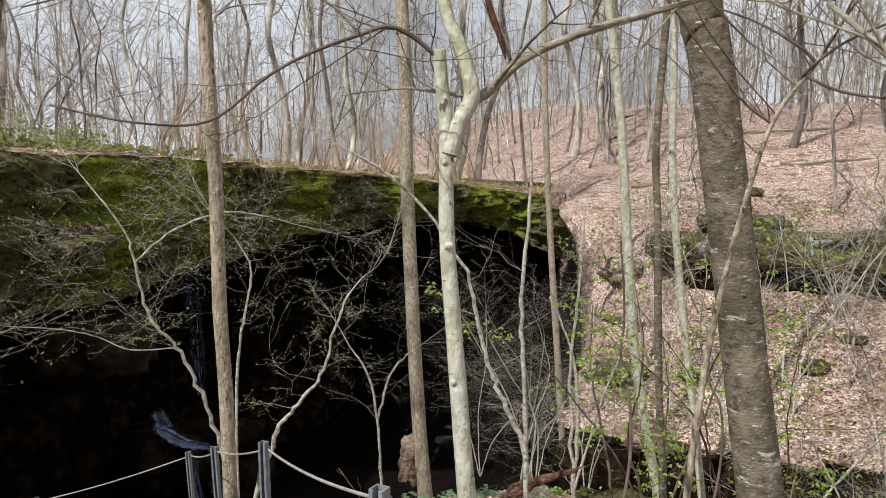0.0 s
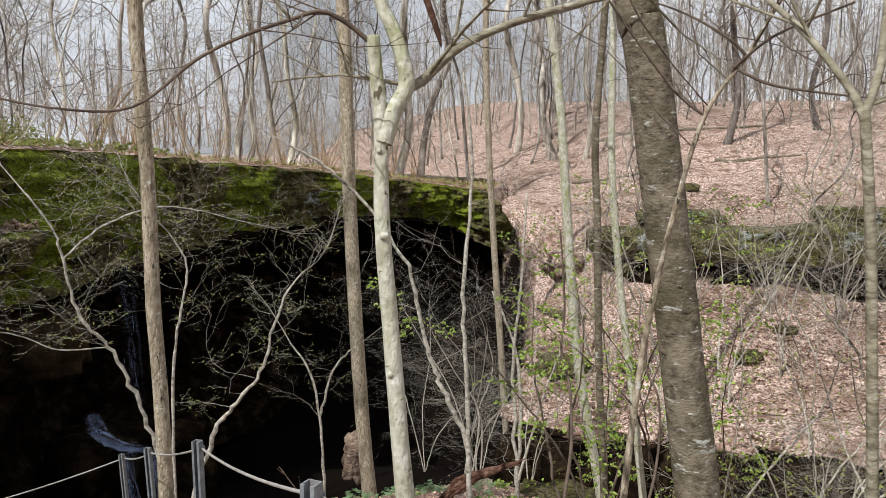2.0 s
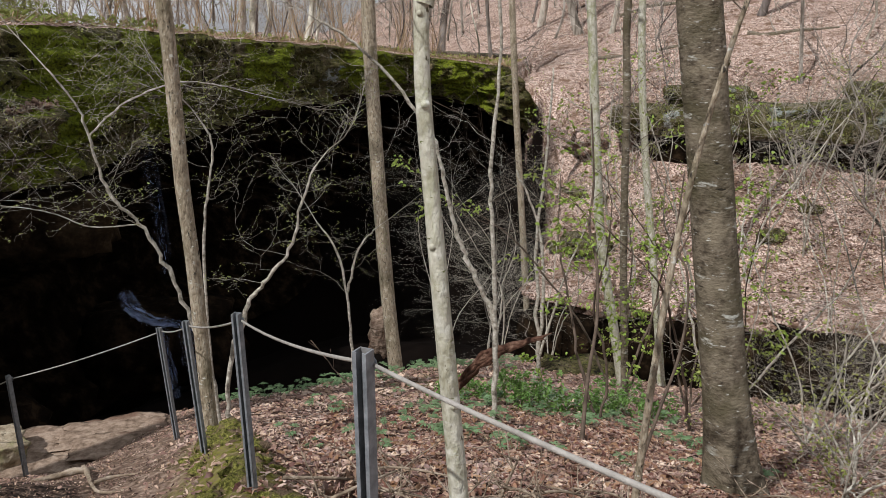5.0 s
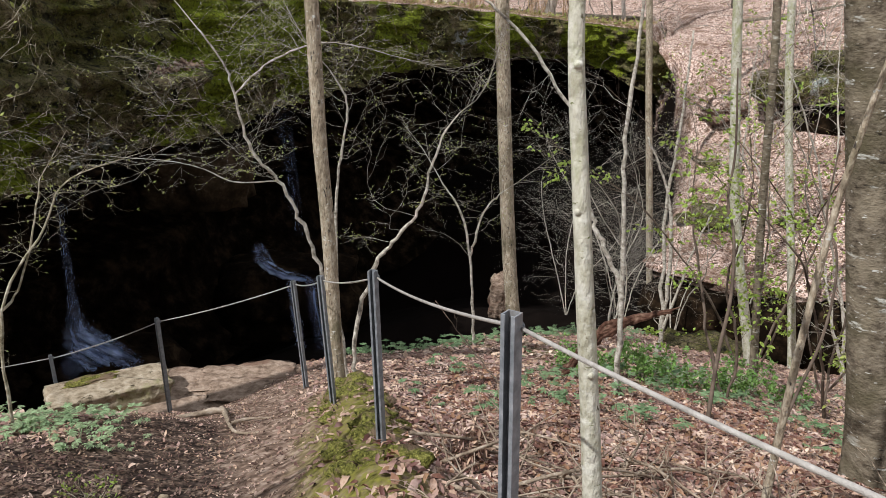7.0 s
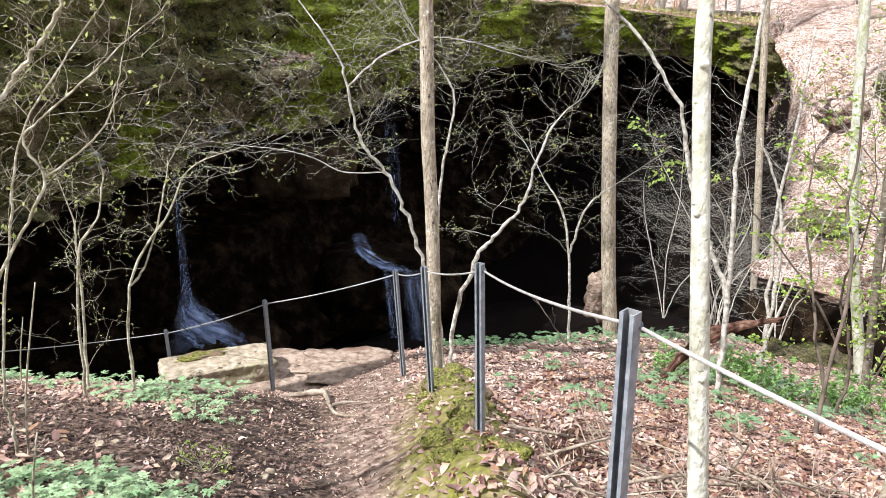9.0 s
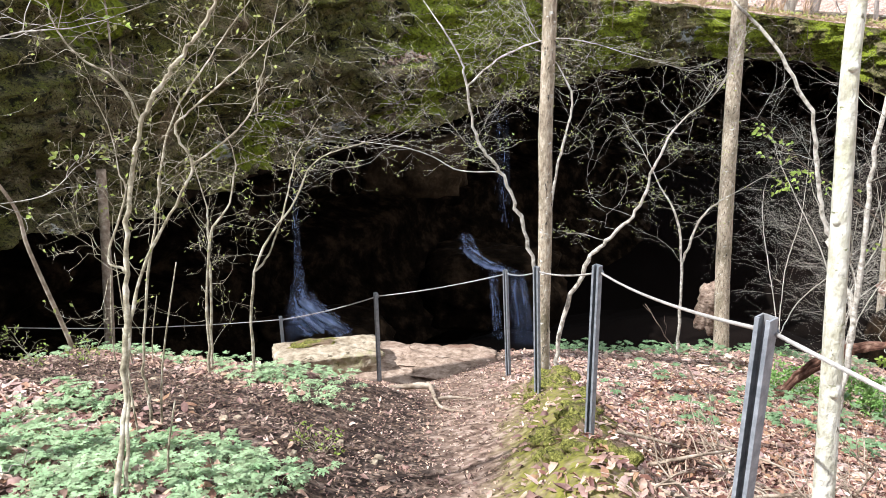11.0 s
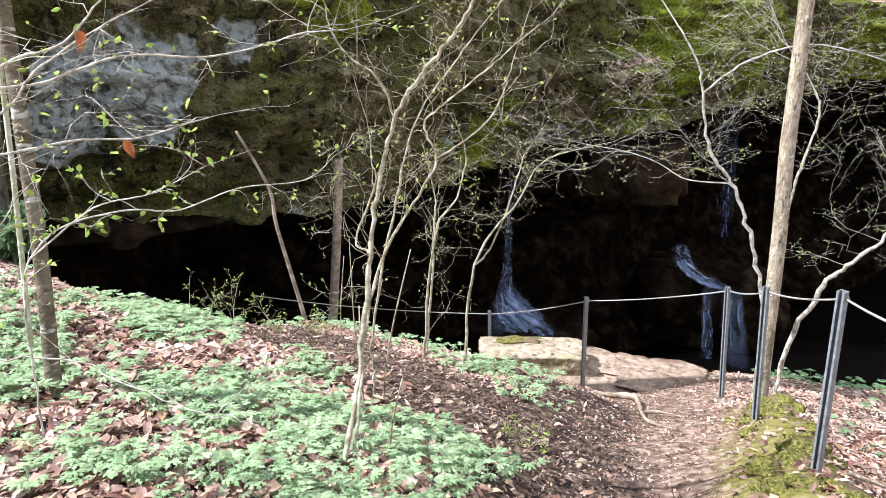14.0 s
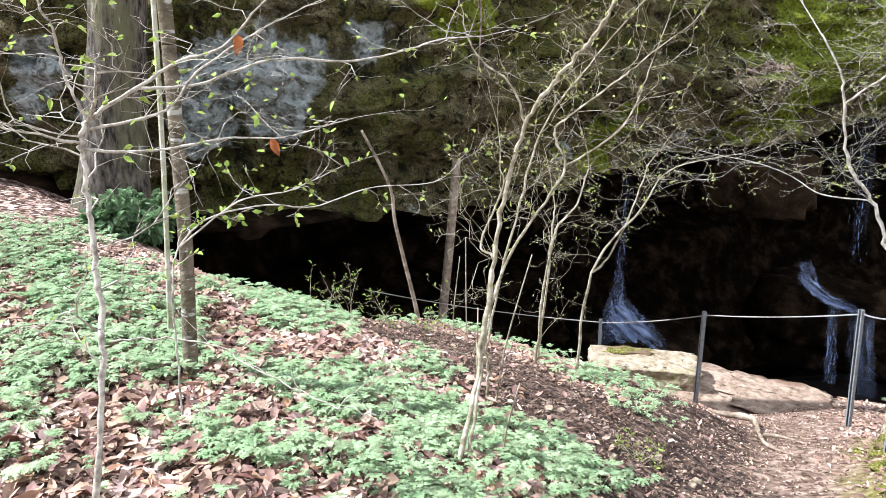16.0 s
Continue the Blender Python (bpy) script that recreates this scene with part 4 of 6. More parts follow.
def sapling(name, label, stems, seed, twig=TWIG, buds=LEAF_BUD, leaf=(0.02, 0.011), leaf_n=2, spread=0.7, flat=0.8, kids=5, depth=2, every=3, twig_r=0.14, rise=0.0, start=0.3, drop=True, leaf_p=0.45, wander=0.9, grain=3.4, bend=0.5):
    """Stems given as lines with radii; twigs grow from them in flat sprays with opening buds."""
    rng = random.Random(seed)
    first = stems[0][0][0]
    root = thing(name, label, "sapling", (first[0], first[1], min(first[2], zg(first[0], first[1])) if drop else first[2]))
    lw = Wood(leaf_p)
    for pts, a, b in stems:
        w = Wood()
        pts = [Vector(p) for p in pts]
        if drop and (pts[0] - Vector(first)).length < 0.05:
            pts = trunk_line(pts)
        line = smooth_line(pts, 7)
        n = len(line)
        wob = [Vector((rng.gauss(0, 1), rng.gauss(0, 1), rng.gauss(0, 0.5))) * (a + (b - a) * i / n) * bend for i in range(n)]
        line = [p + q for p, q in zip(line, wob)]
        w.tube(line, [(a + (b - a) * i / (n - 1)) * rng.uniform(0.86, 1.16) for i in range(n)], 8)
        for i in range(max(1, int(n * start)), n, every):
            r = (a + (b - a) * i / (n - 1)) * twig_r
            d = (line[min(n - 1, i + 1)] - line[i - 1]).normalized()
            ang = rng.uniform(0, 2 * math.pi)
            out = Vector((math.cos(ang), math.sin(ang), rng.uniform(-0.1, 0.35)))
            twigs(w, line[i], d * 0.3 + out, spread * rng.uniform(0.5, 1.3), max(0.0016, r), rng, depth, flat, lw if buds else None, leaf, rise, kids, 4, wander, leaf_n, grain)
        if b < 0.012:
            twigs(w, line[-1], line[-1] - line[-2], spread * 0.8, b * 0.9, rng, depth, flat, lw if buds else None, leaf, rise, kids, 4, 0.3, leaf_n)
        o = w.make("stem", twig)
        o.parent, o.matrix_parent_inverse = root, Matrix.Translation(-root.location)
    if lw.v:
        o = tagged(lw.make("foliage", buds), kind="stuff")
        o.parent, o.matrix_parent_inverse = root, Matrix.Translation(-root.location)
    return root


sapling("beech_sapling", "crooked pale sapling with flat sprays of budding twigs", [([(-1.83, 7.07, -2.3), (-1.86, 7.07, -1.78), (-1.64, 7.12, -1.01), (-1.46, 7.16, -0.74), (-1.21, 7.21, -0.42), (-1.06, 7.23, 0.07), (-0.95, 7.25, 0.36)], 0.027, 0.009)],
        31, spread=1.2, leaf_p=0.32, leaf=(0.02, 0.011), every=3, kids=7, grain=5, start=0.5, rise=0.15)
sapling("beech_sapling", "arching sapling with many budding twigs before the dark shelter",
        [([(-1.88, 6.84, -2.2), (-1.93, 6.84, -1.53), (-2.07, 6.80, -0.94), (-2.24, 6.75, -0.39), (-2.39, 6.70, -0.04), (-2.60, 6.62, 0.25), (-2.69, 6.58, 0.73), (-2.76, 6.55, 1.01), (-2.92, 6.48, 1.28)], 0.024, 0.007),
         ([(-2.39, 6.70, -0.04), (-2.75, 6.56, -0.03), (-3.01, 6.44, 0.12), (-3.26, 6.32, 0.20), (-3.6, 6.3, 0.22)], 0.0065, 0.0025),
         ([(-2.69, 6.58, 0.73), (-2.4, 6.7, 1.0), (-2.0, 6.9, 1.15), (-1.6, 7.0, 1.1)], 0.01, 0.005)], 32, spread=1.25, leaf_p=0.32, leaf=(0.02, 0.011), every=2, kids=7, start=0.5, grain=5, rise=0.15)
sapling("beech_sapling", "slim sapling with budding twigs behind the fence", [([(-2.2, 7.81, -2.3), (-2.19, 7.81, -0.70), (-2.11, 7.83, -0.06), (-2.02, 7.85, 0.45), (-2.09, 7.84, 0.68)], 0.018, 0.009)], 33, spread=1.2, leaf_p=0.32, leaf=(0.02, 0.011), every=2, kids=7, start=0.6, grain=5, rise=0.15)
sapling("beech_sapling", "small forked sapling on the brink of the hollow", [([(-0.98, 11.06, -3.4), (-1.05, 11.06, -2.2), (-1.19, 11.04, -1.49), (-1.46, 11.01, -1.06)], 0.026, 0.01), ([(-1.05, 11.06, -2.2), (-0.86, 11.07, -1.5), (-0.57, 11.09, -1.17)], 0.018, 0.009)],
        34, spread=1.3, every=3, kids=5, start=0.5)
sapling("beech_sapling", "bending grey sapling on the leafy slope", [([(0.84, 7.55, -2.4), (0.79, 7.56, -1.36), (0.62, 7.58, -0.88), (0.45, 7.59, -0.53), (0.32, 7.60, -0.07), (0.16, 7.60, 0.54), (-0.27, 7.60, 1.18), (-0.68, 7.58, 1.54), (-0.93, 7.55, 1.68)], 0.03, 0.01),
        ([(0.81, 7.56, -1.36), (0.76, 7.56, -0.58), (0.72, 7.57, 0.39), (0.79, 7.56, 1.44), (0.7, 7.56, 2.4)], 0.026, 0.012)], 35, buds=None, spread=0.9, every=4, kids=5, start=0.4)
sapling("forked_shrub", "pale multi-stemmed shrub at the foot of the cliff", [([(2.47, 14.79, -5.0), (2.36, 14.81, -2.39), (2.48, 14.79, -0.71), (2.54, 14.78, 0.92)], 0.05, 0.015), ([(2.47, 14.79, -5.0), (2.52, 14.79, -2.95), (2.24, 14.83, -1.72), (1.9, 14.85, -1.0)], 0.05, 0.015),
        ([(2.47, 14.79, -5.0), (2.9, 14.7, -3.2), (3.3, 14.7, -2.0)], 0.04, 0.012)], 36, buds=None, spread=1.7, every=3, kids=6, start=0.3)
sapling("spicebush", "multi-stemmed shrub with pale crooked twigs and opening buds", [
        ([(-2.36, 1.89, -0.3), (-2.42, 2.06, 0.06), (-2.5, 2.22, 0.47), (-2.53, 2.33, 0.81), (-2.51, 2.41, 1.05), (-2.45, 2.49, 1.21), (-2.38, 2.56, 1.33), (-2.31, 2.62, 1.45), (-2.26, 2.66, 1.57), (-2.21, 2.7, 1.8)], 0.0125, 0.006),
        ([(-2.34, 1.92, -0.3), (-2.45, 2.14, 0.24), (-2.45, 2.29, 0.52), (-2.38, 2.43, 0.75), (-2.35, 2.5, 0.88), (-2.41, 2.49, 1.03), (-2.35, 2.55, 1.11), (-2.2, 2.68, 1.27), (-2.11, 2.75, 1.37)], 0.009, 0.003),
        ([(-2.45, 2.14, 0.24), (-2.5, 2.22, 0.47), (-2.56, 2.2, 0.54), (-2.54, 2.31, 0.78), (-2.56, 2.31, 0.86)], 0.0065, 0.003),
        ([(-2.35, 2.5, 0.88), (-2.24, 2.61, 0.98), (-2.16, 2.69, 1.11), (-2.12, 2.74, 1.3)], 0.0055, 0.0025),
        ([(-2.51, 2.41, 1.05), (-2.57, 2.38, 1.22), (-2.67, 2.31, 1.31), (-2.73, 2.26, 1.43), (-2.74, 2.25, 1.52)], 0.0055, 0.0025)],
        37, spread=0.5, flat=0.25, every=3, kids=4, leaf=(0.022, 0.011), leaf_n=1, rise=0.35, twig=TWIG_MID, start=0.3, leaf_p=0.2, grain=9, wander=1.1)
sapling("spicebush", "crooked pale shrub above the trail", [([(-3.54, 4.33, -1.2), (-3.49, 4.37, -0.39), (-3.23, 4.55, 0.12), (-3.09, 4.64, 0.41), (-2.77, 4.81, 0.54)], 0.012, 0.0025), ([(-3.49, 4.37, -0.39), (-3.38, 4.45, -0.22), (-3.23, 4.55, 0.33)], 0.01, 0.005)],
        38, spread=0.6, flat=0.3, every=3, kids=5, leaf_n=1, grain=8, leaf_p=0.3, twig=TWIG_MID, start=0.4)
sapling("spicebush", "thin upright shrub above the trail", [([(-3.85, 4.21, -1.1), (-3.79, 4.26, -0.19), (-3.66, 4.37, 0.11), (-3.6, 4.4, 0.4)], 0.013, 0.005)], 39, spread=0.55, flat=0.3, every=2, kids=4, leaf_n=1, grain=8, leaf_p=0.3, twig=TWIG_MID, start=0.4)
sapling("spicebush", "thin upright shrub on the bank", [([(-3.98, 4.40, -1.2), (-3.94, 4.43, -0.34), (-3.93, 4.45, 0.03)], 0.014, 0.006)], 40, spread=0.6, flat=0.3, every=2, kids=4, leaf_n=1, grain=8, leaf_p=0.3, twig=TWIG_MID, start=0.4)
sapling("spicebush", "tall thin shrub with yellow-green opening buds", [([(-3.05, 2.79, -0.5), (-3.05, 2.79, -0.23), (-2.95, 2.90, 0.52), (-2.87, 2.98, 0.94), (-2.71, 3.12, 1.25), (-2.54, 3.25, 1.52)], 0.009, 0.003)], 41, spread=0.5, flat=0.3, every=3, kids=4, leaf=(0.022, 0.012), leaf_n=1, grain=9, leaf_p=0.2, rise=0.25, twig=TWIG_MID, start=0.3)
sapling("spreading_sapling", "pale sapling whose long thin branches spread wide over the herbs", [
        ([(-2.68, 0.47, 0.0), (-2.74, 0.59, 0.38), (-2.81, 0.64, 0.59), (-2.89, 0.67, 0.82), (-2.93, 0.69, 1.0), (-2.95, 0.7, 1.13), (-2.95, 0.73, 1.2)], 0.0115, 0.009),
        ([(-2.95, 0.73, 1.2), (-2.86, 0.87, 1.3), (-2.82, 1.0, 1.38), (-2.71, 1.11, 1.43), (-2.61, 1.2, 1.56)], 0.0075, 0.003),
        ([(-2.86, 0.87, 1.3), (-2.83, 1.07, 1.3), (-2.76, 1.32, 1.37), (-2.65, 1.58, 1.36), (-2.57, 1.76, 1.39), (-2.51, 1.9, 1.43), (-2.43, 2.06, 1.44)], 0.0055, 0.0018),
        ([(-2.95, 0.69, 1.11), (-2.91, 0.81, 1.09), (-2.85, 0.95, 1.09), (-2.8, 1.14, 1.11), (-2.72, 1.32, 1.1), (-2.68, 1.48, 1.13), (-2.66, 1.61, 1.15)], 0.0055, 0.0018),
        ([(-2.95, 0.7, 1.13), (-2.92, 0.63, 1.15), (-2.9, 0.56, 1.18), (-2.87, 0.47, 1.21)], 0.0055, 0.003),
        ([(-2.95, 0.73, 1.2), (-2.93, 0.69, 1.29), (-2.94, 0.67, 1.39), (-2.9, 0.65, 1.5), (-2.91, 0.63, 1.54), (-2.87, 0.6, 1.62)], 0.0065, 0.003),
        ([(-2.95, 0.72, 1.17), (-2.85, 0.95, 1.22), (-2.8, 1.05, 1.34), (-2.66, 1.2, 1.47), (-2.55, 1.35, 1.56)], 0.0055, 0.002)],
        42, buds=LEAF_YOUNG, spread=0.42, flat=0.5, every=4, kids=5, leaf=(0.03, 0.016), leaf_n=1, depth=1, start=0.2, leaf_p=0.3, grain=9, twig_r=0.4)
sapling("leafing_whip", "low thin whip with fresh lime-green leaf clusters", [
        ([(-3.14, 1.01, 0.0), (-3.14, 1.03, 0.47), (-3.17, 1.09, 0.63), (-3.18, 1.25, 0.72), (-3.12, 1.48, 0.74), (-3.06, 1.66, 0.71), (-2.97, 1.91, 0.77), (-2.83, 2.16, 0.78), (-2.79, 2.31, 0.87)], 0.005, 0.0016),
        ([(-3.17, 1.09, 0.63), (-3.05, 1.3, 0.8), (-2.9, 1.45, 0.85), (-2.75, 1.6, 0.95)], 0.0035, 0.0015)],
        43, buds=LEAF_YOUNG, spread=0.25, flat=0.4, every=4, kids=4, leaf=(0.035, 0.018), leaf_n=2, depth=1, start=0.25, leaf_p=0.28, grain=10, twig_r=0.4)
tree("leaning_pole_tree", "thin dead stem leaning out from the brink", [(-5.56, 4.43, -1.3), (-5.68, 4.30, -0.49), (-5.71, 4.26, -0.11), (-5.86, 4.07, 0.41)], 0.022, 0.012, WOOD_OLD, 0, crown=0, seed=44, sides=8, category="dead stem")
tree("timber_prop", "brown wooden prop standing under the rock overhang", [(-7.95, 7.05, -2.9), (-7.88, 7.12, -1.8), (-7.82, 7.18, -0.6)], 0.07, 0.06, WOOD_OLD, 0, crown=0, seed=45, sides=10, flare=0, category="wooden prop")


for pts, r in (([(-10.9, 15.7, 1.5), (-10.5, 15.9, 2.9), (-9.9, 16.2, 4.9), (-9.4, 16.4, 7.0)], 0.12), ([(-10.4, 16.6, 1.5), (-10.0, 16.9, 3.2), (-9.7, 17.1, 5.5)], 0.08)):
    tree("leaning_tree", "dark leaning tree on the plateau's edge", pts, r, r * 0.8, BARK_DARK, 8, seed=50, drop=False, low=0.4, crown=8)
tree("plateau_tree", "upright grey tree on the plateau's edge", [(-11.2, 16.8, 1.6), (-11.1, 16.9, 3.5), (-11.1, 16.9, 5.6)], 0.13, 0.11, BARK_GREY, 9, seed=52, drop=False)

# ---- woods behind ----
def wood_tree(seed, height, r0, limbs, low):
    rng = random.Random(seed)
    root = thing("forest_tree", "tall bare forest tree in early spring", "tree", group="bare forest trees")
    w, c = Wood(), Wood()
    p, pts = Vector((0, 0, -0.3)), []
    lean = Vector((rng.gauss(0, 0.08), rng.gauss(0, 0.08), 0))
    n = 9
    for i in range(n + 1):
        pts.append(p.copy())
        p = p + (Vector((0, 0, height / n)) + lean * (height / n) + Vector((rng.gauss(0, 0.3), rng.gauss(0, 0.3), 0)))
    line = smooth_line(pts, 3)
    m = len(line)
    w.tube(line, [r0 * (1 - 0.75 * i / m) * (1 + 0.4 * math.exp(-i * 1.3)) for i in range(m)], 7)
    for k in range(limbs):
        t = low + (1 - low) * (k + rng.random()) / limbs
        i = min(m - 2, int(t * m))
        a = rng.uniform(0, 2 * math.pi)
        d = Vector((math.cos(a), math.sin(a), rng.uniform(0.3, 1.5)))
        big = rng.random() < 0.4
        twigs(w if big else c, line[i], d, rng.uniform(1.2, 3.2) * (1.3 - 0.5 * t) * (1.4 if big else 1), max(0.014, r0 * (0.34 if big else 0.2) * (1.25 - t)), rng, 2, 0.1, kids=4, wander=0.6, rise=0.25, sides=3, grain=1.1)
    w.make("trunk", BARK_FAR).parent = root
    c.make("crown", TWIG_FAR).parent = root
    return root


KINDS = [wood_tree(100, 17, 0.11, 22, 0.2), wood_tree(101, 20, 0.15, 20, 0.3), wood_tree(102, 14, 0.07, 24, 0.12), wood_tree(103, 11, 0.045, 24, 0.1), wood_tree(104, 18, 0.1, 20, 0.25),
         wood_tree(105, 9, 0.032, 24, 0.08), wood_tree(106, 21, 0.2, 18, 0.35), wood_tree(107, 13, 0.055, 24, 0.12),
         wood_tree(108, 6.5, 0.028, 26, 0.06), wood_tree(109, 8, 0.034, 26, 0.05), wood_tree(110, 5, 0.022, 22, 0.05)]


rng = random.Random(77)
spots = []
while len(spots) < 190:
    u, v = rng.uniform(0.2, 0.79), 1.0 + 52 * rng.random() ** 1.3
    p, way, top, lip = brink(u)
    s = p + way * v
    if brink_near(s.x, s.y)[1] < 0.8 or (s.x > 3.5 and s.y < 40):
        continue
    spots.append((s.x, s.y, plateau_z(s.x, s.y)))
while len(spots) < 290:
    x, y = rng.uniform(7, 50), rng.uniform(24, 80)
    if y + 0.55 * x > 38 and (x > 9.5 or y > 48):
        spots.append((x, y, zg(x, y)))
while len(spots) < 302:
    x, y = rng.uniform(9, 30), rng.uniform(30, 60)
    if y + 0.55 * x > 40:
        spots.append((x, y, zg(x, y)))
# Unseen trees added behind the viewpoint to block sky and dapple the sun.
for x, y in ((-5, -4.5), (-9, -8), (-2.5, -7), (-12, -5.5), (-6, -13), (-15, -12), (1.5, -11), (-10, -17), (5, -5), (8, -12), (-19, -18), (12, -3), (14, 6), (17, -9)):
    spots.append((x, y, zg(x, y)))
for i, (x, y, z) in enumerate(spots):
    k = KINDS[rng.choice((0, 1, 2, 3, 3, 4, 5, 5, 6, 7, 8, 8, 9, 9, 10, 10))]
    m = pose(x, y, z, 0, 0, rng.uniform(0, 360)) @ Matrix.Scale(rng.uniform(0.85, 1.2), 4)
    if i < len(KINDS):
        KINDS[i].matrix_basis = m
    else:
        copy_thing(k, m)
for _ in range(12):
    x, y = rng.uniform(6, 19), rng.uniform(19, 35)
    if y + 0.55 * x > 25 and x > 0.2 * y + 1:
        copy_thing(KINDS[rng.choice((8, 8, 9, 10, 10))], pose(x, y, zg(x, y), 0, 0, rng.uniform(0, 360)) @ Matrix.Scale(rng.uniform(0.7, 1.1), 4))
far = Wood()
for _ in range(650):
    a, d = radians(rng.uniform(-62, 50)), rng.uniform(58, 170)
    x, y = math.sin(a) * d, math.cos(a) * d
    if y + 0.55 * x < 50 and x > -20:
        continue
    z = hill(x, y) if x > -16 else 1.5 + 0.012 * d
    h, r = rng.uniform(11, 22), rng.uniform(0.035, 0.12)
    lean = Vector((rng.gauss(0, 0.6), rng.gauss(0, 0.6), 0))
    b = Vector((x, y, z - 0.5))
    kink = Vector((rng.gauss(0, 0.35), rng.gauss(0, 0.35), 0))
    far.tube([b, b + Vector((0, 0, h * 0.22)) + kink, b + Vector((0, 0, h * 0.5)) + lean * 0.5 - kink * 0.4, b + Vector((0, 0, h)) + lean * 1.6], [r * 1.1, r * 0.9, r * 0.7, r * 0.25], 4, cap=False)
    for _ in range(22):
        q = b + Vector((0, 0, h * rng.uniform(0.08, 0.8))) + lean * 0.5
        aa = rng.uniform(0, 6.283)
        e = q + Vector((math.cos(aa), math.sin(aa), rng.uniform(-0.1, 1.4))) * rng.uniform(0.8, 3.0)
        far.tube([q, q.lerp(e, 0.5) + Vector((0, 0, 0.15)), e], [r * 0.35, r * 0.25, r * 0.1], 3, cap=False)
tagged(far.make("far_woods", BARK_FAR), "hazy bare woods in the distance beyond the cliff", "woods", kind="stuff")


# ---- rocks, logs and water ----
def rock(name, label, at, size, material, seed, turn=0.0, square=0.6, tilt=0.0, rough=0.12, layers=0.0, category="rock", group="", sub=4, extra=None):
    """A weathered block: a ball squared off, broken by beds and pits."""
    bm = bmesh.new()
    bmesh.ops.create_icosphere(bm, subdivisions=sub, radius=1.0)
    for v in bm.verts:
        c = v.co
        m = max(abs(c.x), abs(c.y), abs(c.z))
        q = c.lerp(c / m, square)
        f = fbm(q.x * 1.3 + seed, q.y * 1.3, q.z * 1.3, 4)
        g = fbm(q.x * 4 + seed, q.y * 4, q.z * 4, 3)
        b = layers * math.sin(q.z * 9 + 2 * f)
        q = q * (1 + rough * f + rough * 0.3 * g) + Vector((q.x, q.y, 0)) * b
        v.co = Vector((q.x * size[0], q.y * size[1], q.z * size[2]))
    for f in bm.faces:
        f.smooth = True
    me = bpy.data.meshes.new(name)
    bm.to_mesh(me)
    bm.free()
    me.materials.append(material)
    ob = new(name, me)
    ob.matrix_world = pose(*at, tilt, 0, turn)
    return tagged(ob, label, category, group)


slab = rock("slab_rock", "flat-topped tan sandstone block beside the trail", (-4.87, 7.5, -2.87), (0.64, 0.3, 0.24), TAN_ROCK, 3, 36, 0.93, rough=0.09, layers=0.012, sub=5)
for v in slab.data.vertices:
    v.co.z -= 0.64 * max(0.0, v.co.z - 0.19)
    v.co.x += 0.12 * v.co.z
cap = rock("moss_cap", "", (-5.1, 7.55, -2.675), (0.3, 0.12, 0.03), MOSS_BRIGHT, 5, 36, 0.2, rough=0.6, category="")
cap.parent, cap.matrix_parent_inverse = slab, slab.matrix_world.inverted()
cap["label"] = "yellow-green moss on the top"
for k, (x, y, z, a, b, c, turn) in enumerate([(-3.8, 8.05, -3.01, 0.98, 0.6, 0.1, 20), (-3.55, 8.3, -2.94, 0.66, 0.36, 0.06, 14), (-4.2, 7.4, -3.0, 0.78, 0.34, 0.09, 28), (-3.35, 7.95, -2.93, 0.5, 0.3, 0.06, 8)]):
    rock("ledge_rock", "low bedded sandstone ledge at the end of the trail", (x, y, z), (a, b, c), LEDGE_ROCK, 11 + k, turn, 0.62, rough=0.3, layers=0.03, group="trail ledges", sub=5)
for k, (x, y, z, a, b, c, turn) in enumerate([(9.3, 29.2, -1.6, 2.0, 1.4, 0.5, 24), (12.2, 27.6, -1.5, 1.9, 1.5, 0.6, 24), (15.2, 26.1, -1.4, 2.1, 1.5, 0.65, 24), (18.6, 24.6, -1.3, 2.2, 1.5, 0.65, 20), (11.0, 29.6, -0.8, 1.6, 1.0, 0.4, 10), (16.8, 26.9, -0.5, 1.7, 1.0, 0.4, 25)]):
    rock("hill_ledge", "mossy sandstone ledge jutting from the leafy hillside", (x, y, z), (a, b, c), ROCK, 21 + k, -turn, 0.6, rough=0.2, layers=0.03, group="hillside ledges")
for k, (x, y, z, a, b, c, turn) in enumerate([(5.0, 21.7, -6.0, 1.8, 1.0, 0.26, 29), (8.0, 20.1, -5.8, 1.9, 1.1, 0.28, 29), (11.0, 18.5, -5.6, 1.9, 1.2, 0.3, 29), (14.0, 16.8, -5.4, 2.0, 1.2, 0.32, 29)]):
    rock("valley_ledge", "leaf-covered sandstone ledge above the dark stream bed", (x, y, z), (a, b, c), FLOOR, 31 + k, -turn, 0.6, rough=0.2, layers=0.03, group="valley ledges")
for k, y in enumerate((17.5, 19.2, 21.0, 22.6, 24.4, 26.3, 28.4, 30.6)):
    rr = random.Random(90 + k)
    x = 0.2 * y + 0.55 + rr.uniform(-0.2, 0.35)
    rock("slope_ledge", "leaf-covered or mossy block at the slope's edge", (x, y, zg(x + 0.9, y) - rr.uniform(0.1, 0.9)), (rr.uniform(0.6, 1.0), rr.uniform(0.7, 1.1), rr.uniform(0.3, 0.5)), FLOOR if k % 2 else ROCK, 91 + k, rr.uniform(-30, 30), 0.7, rough=0.22, layers=0.05, group="slope ledges")
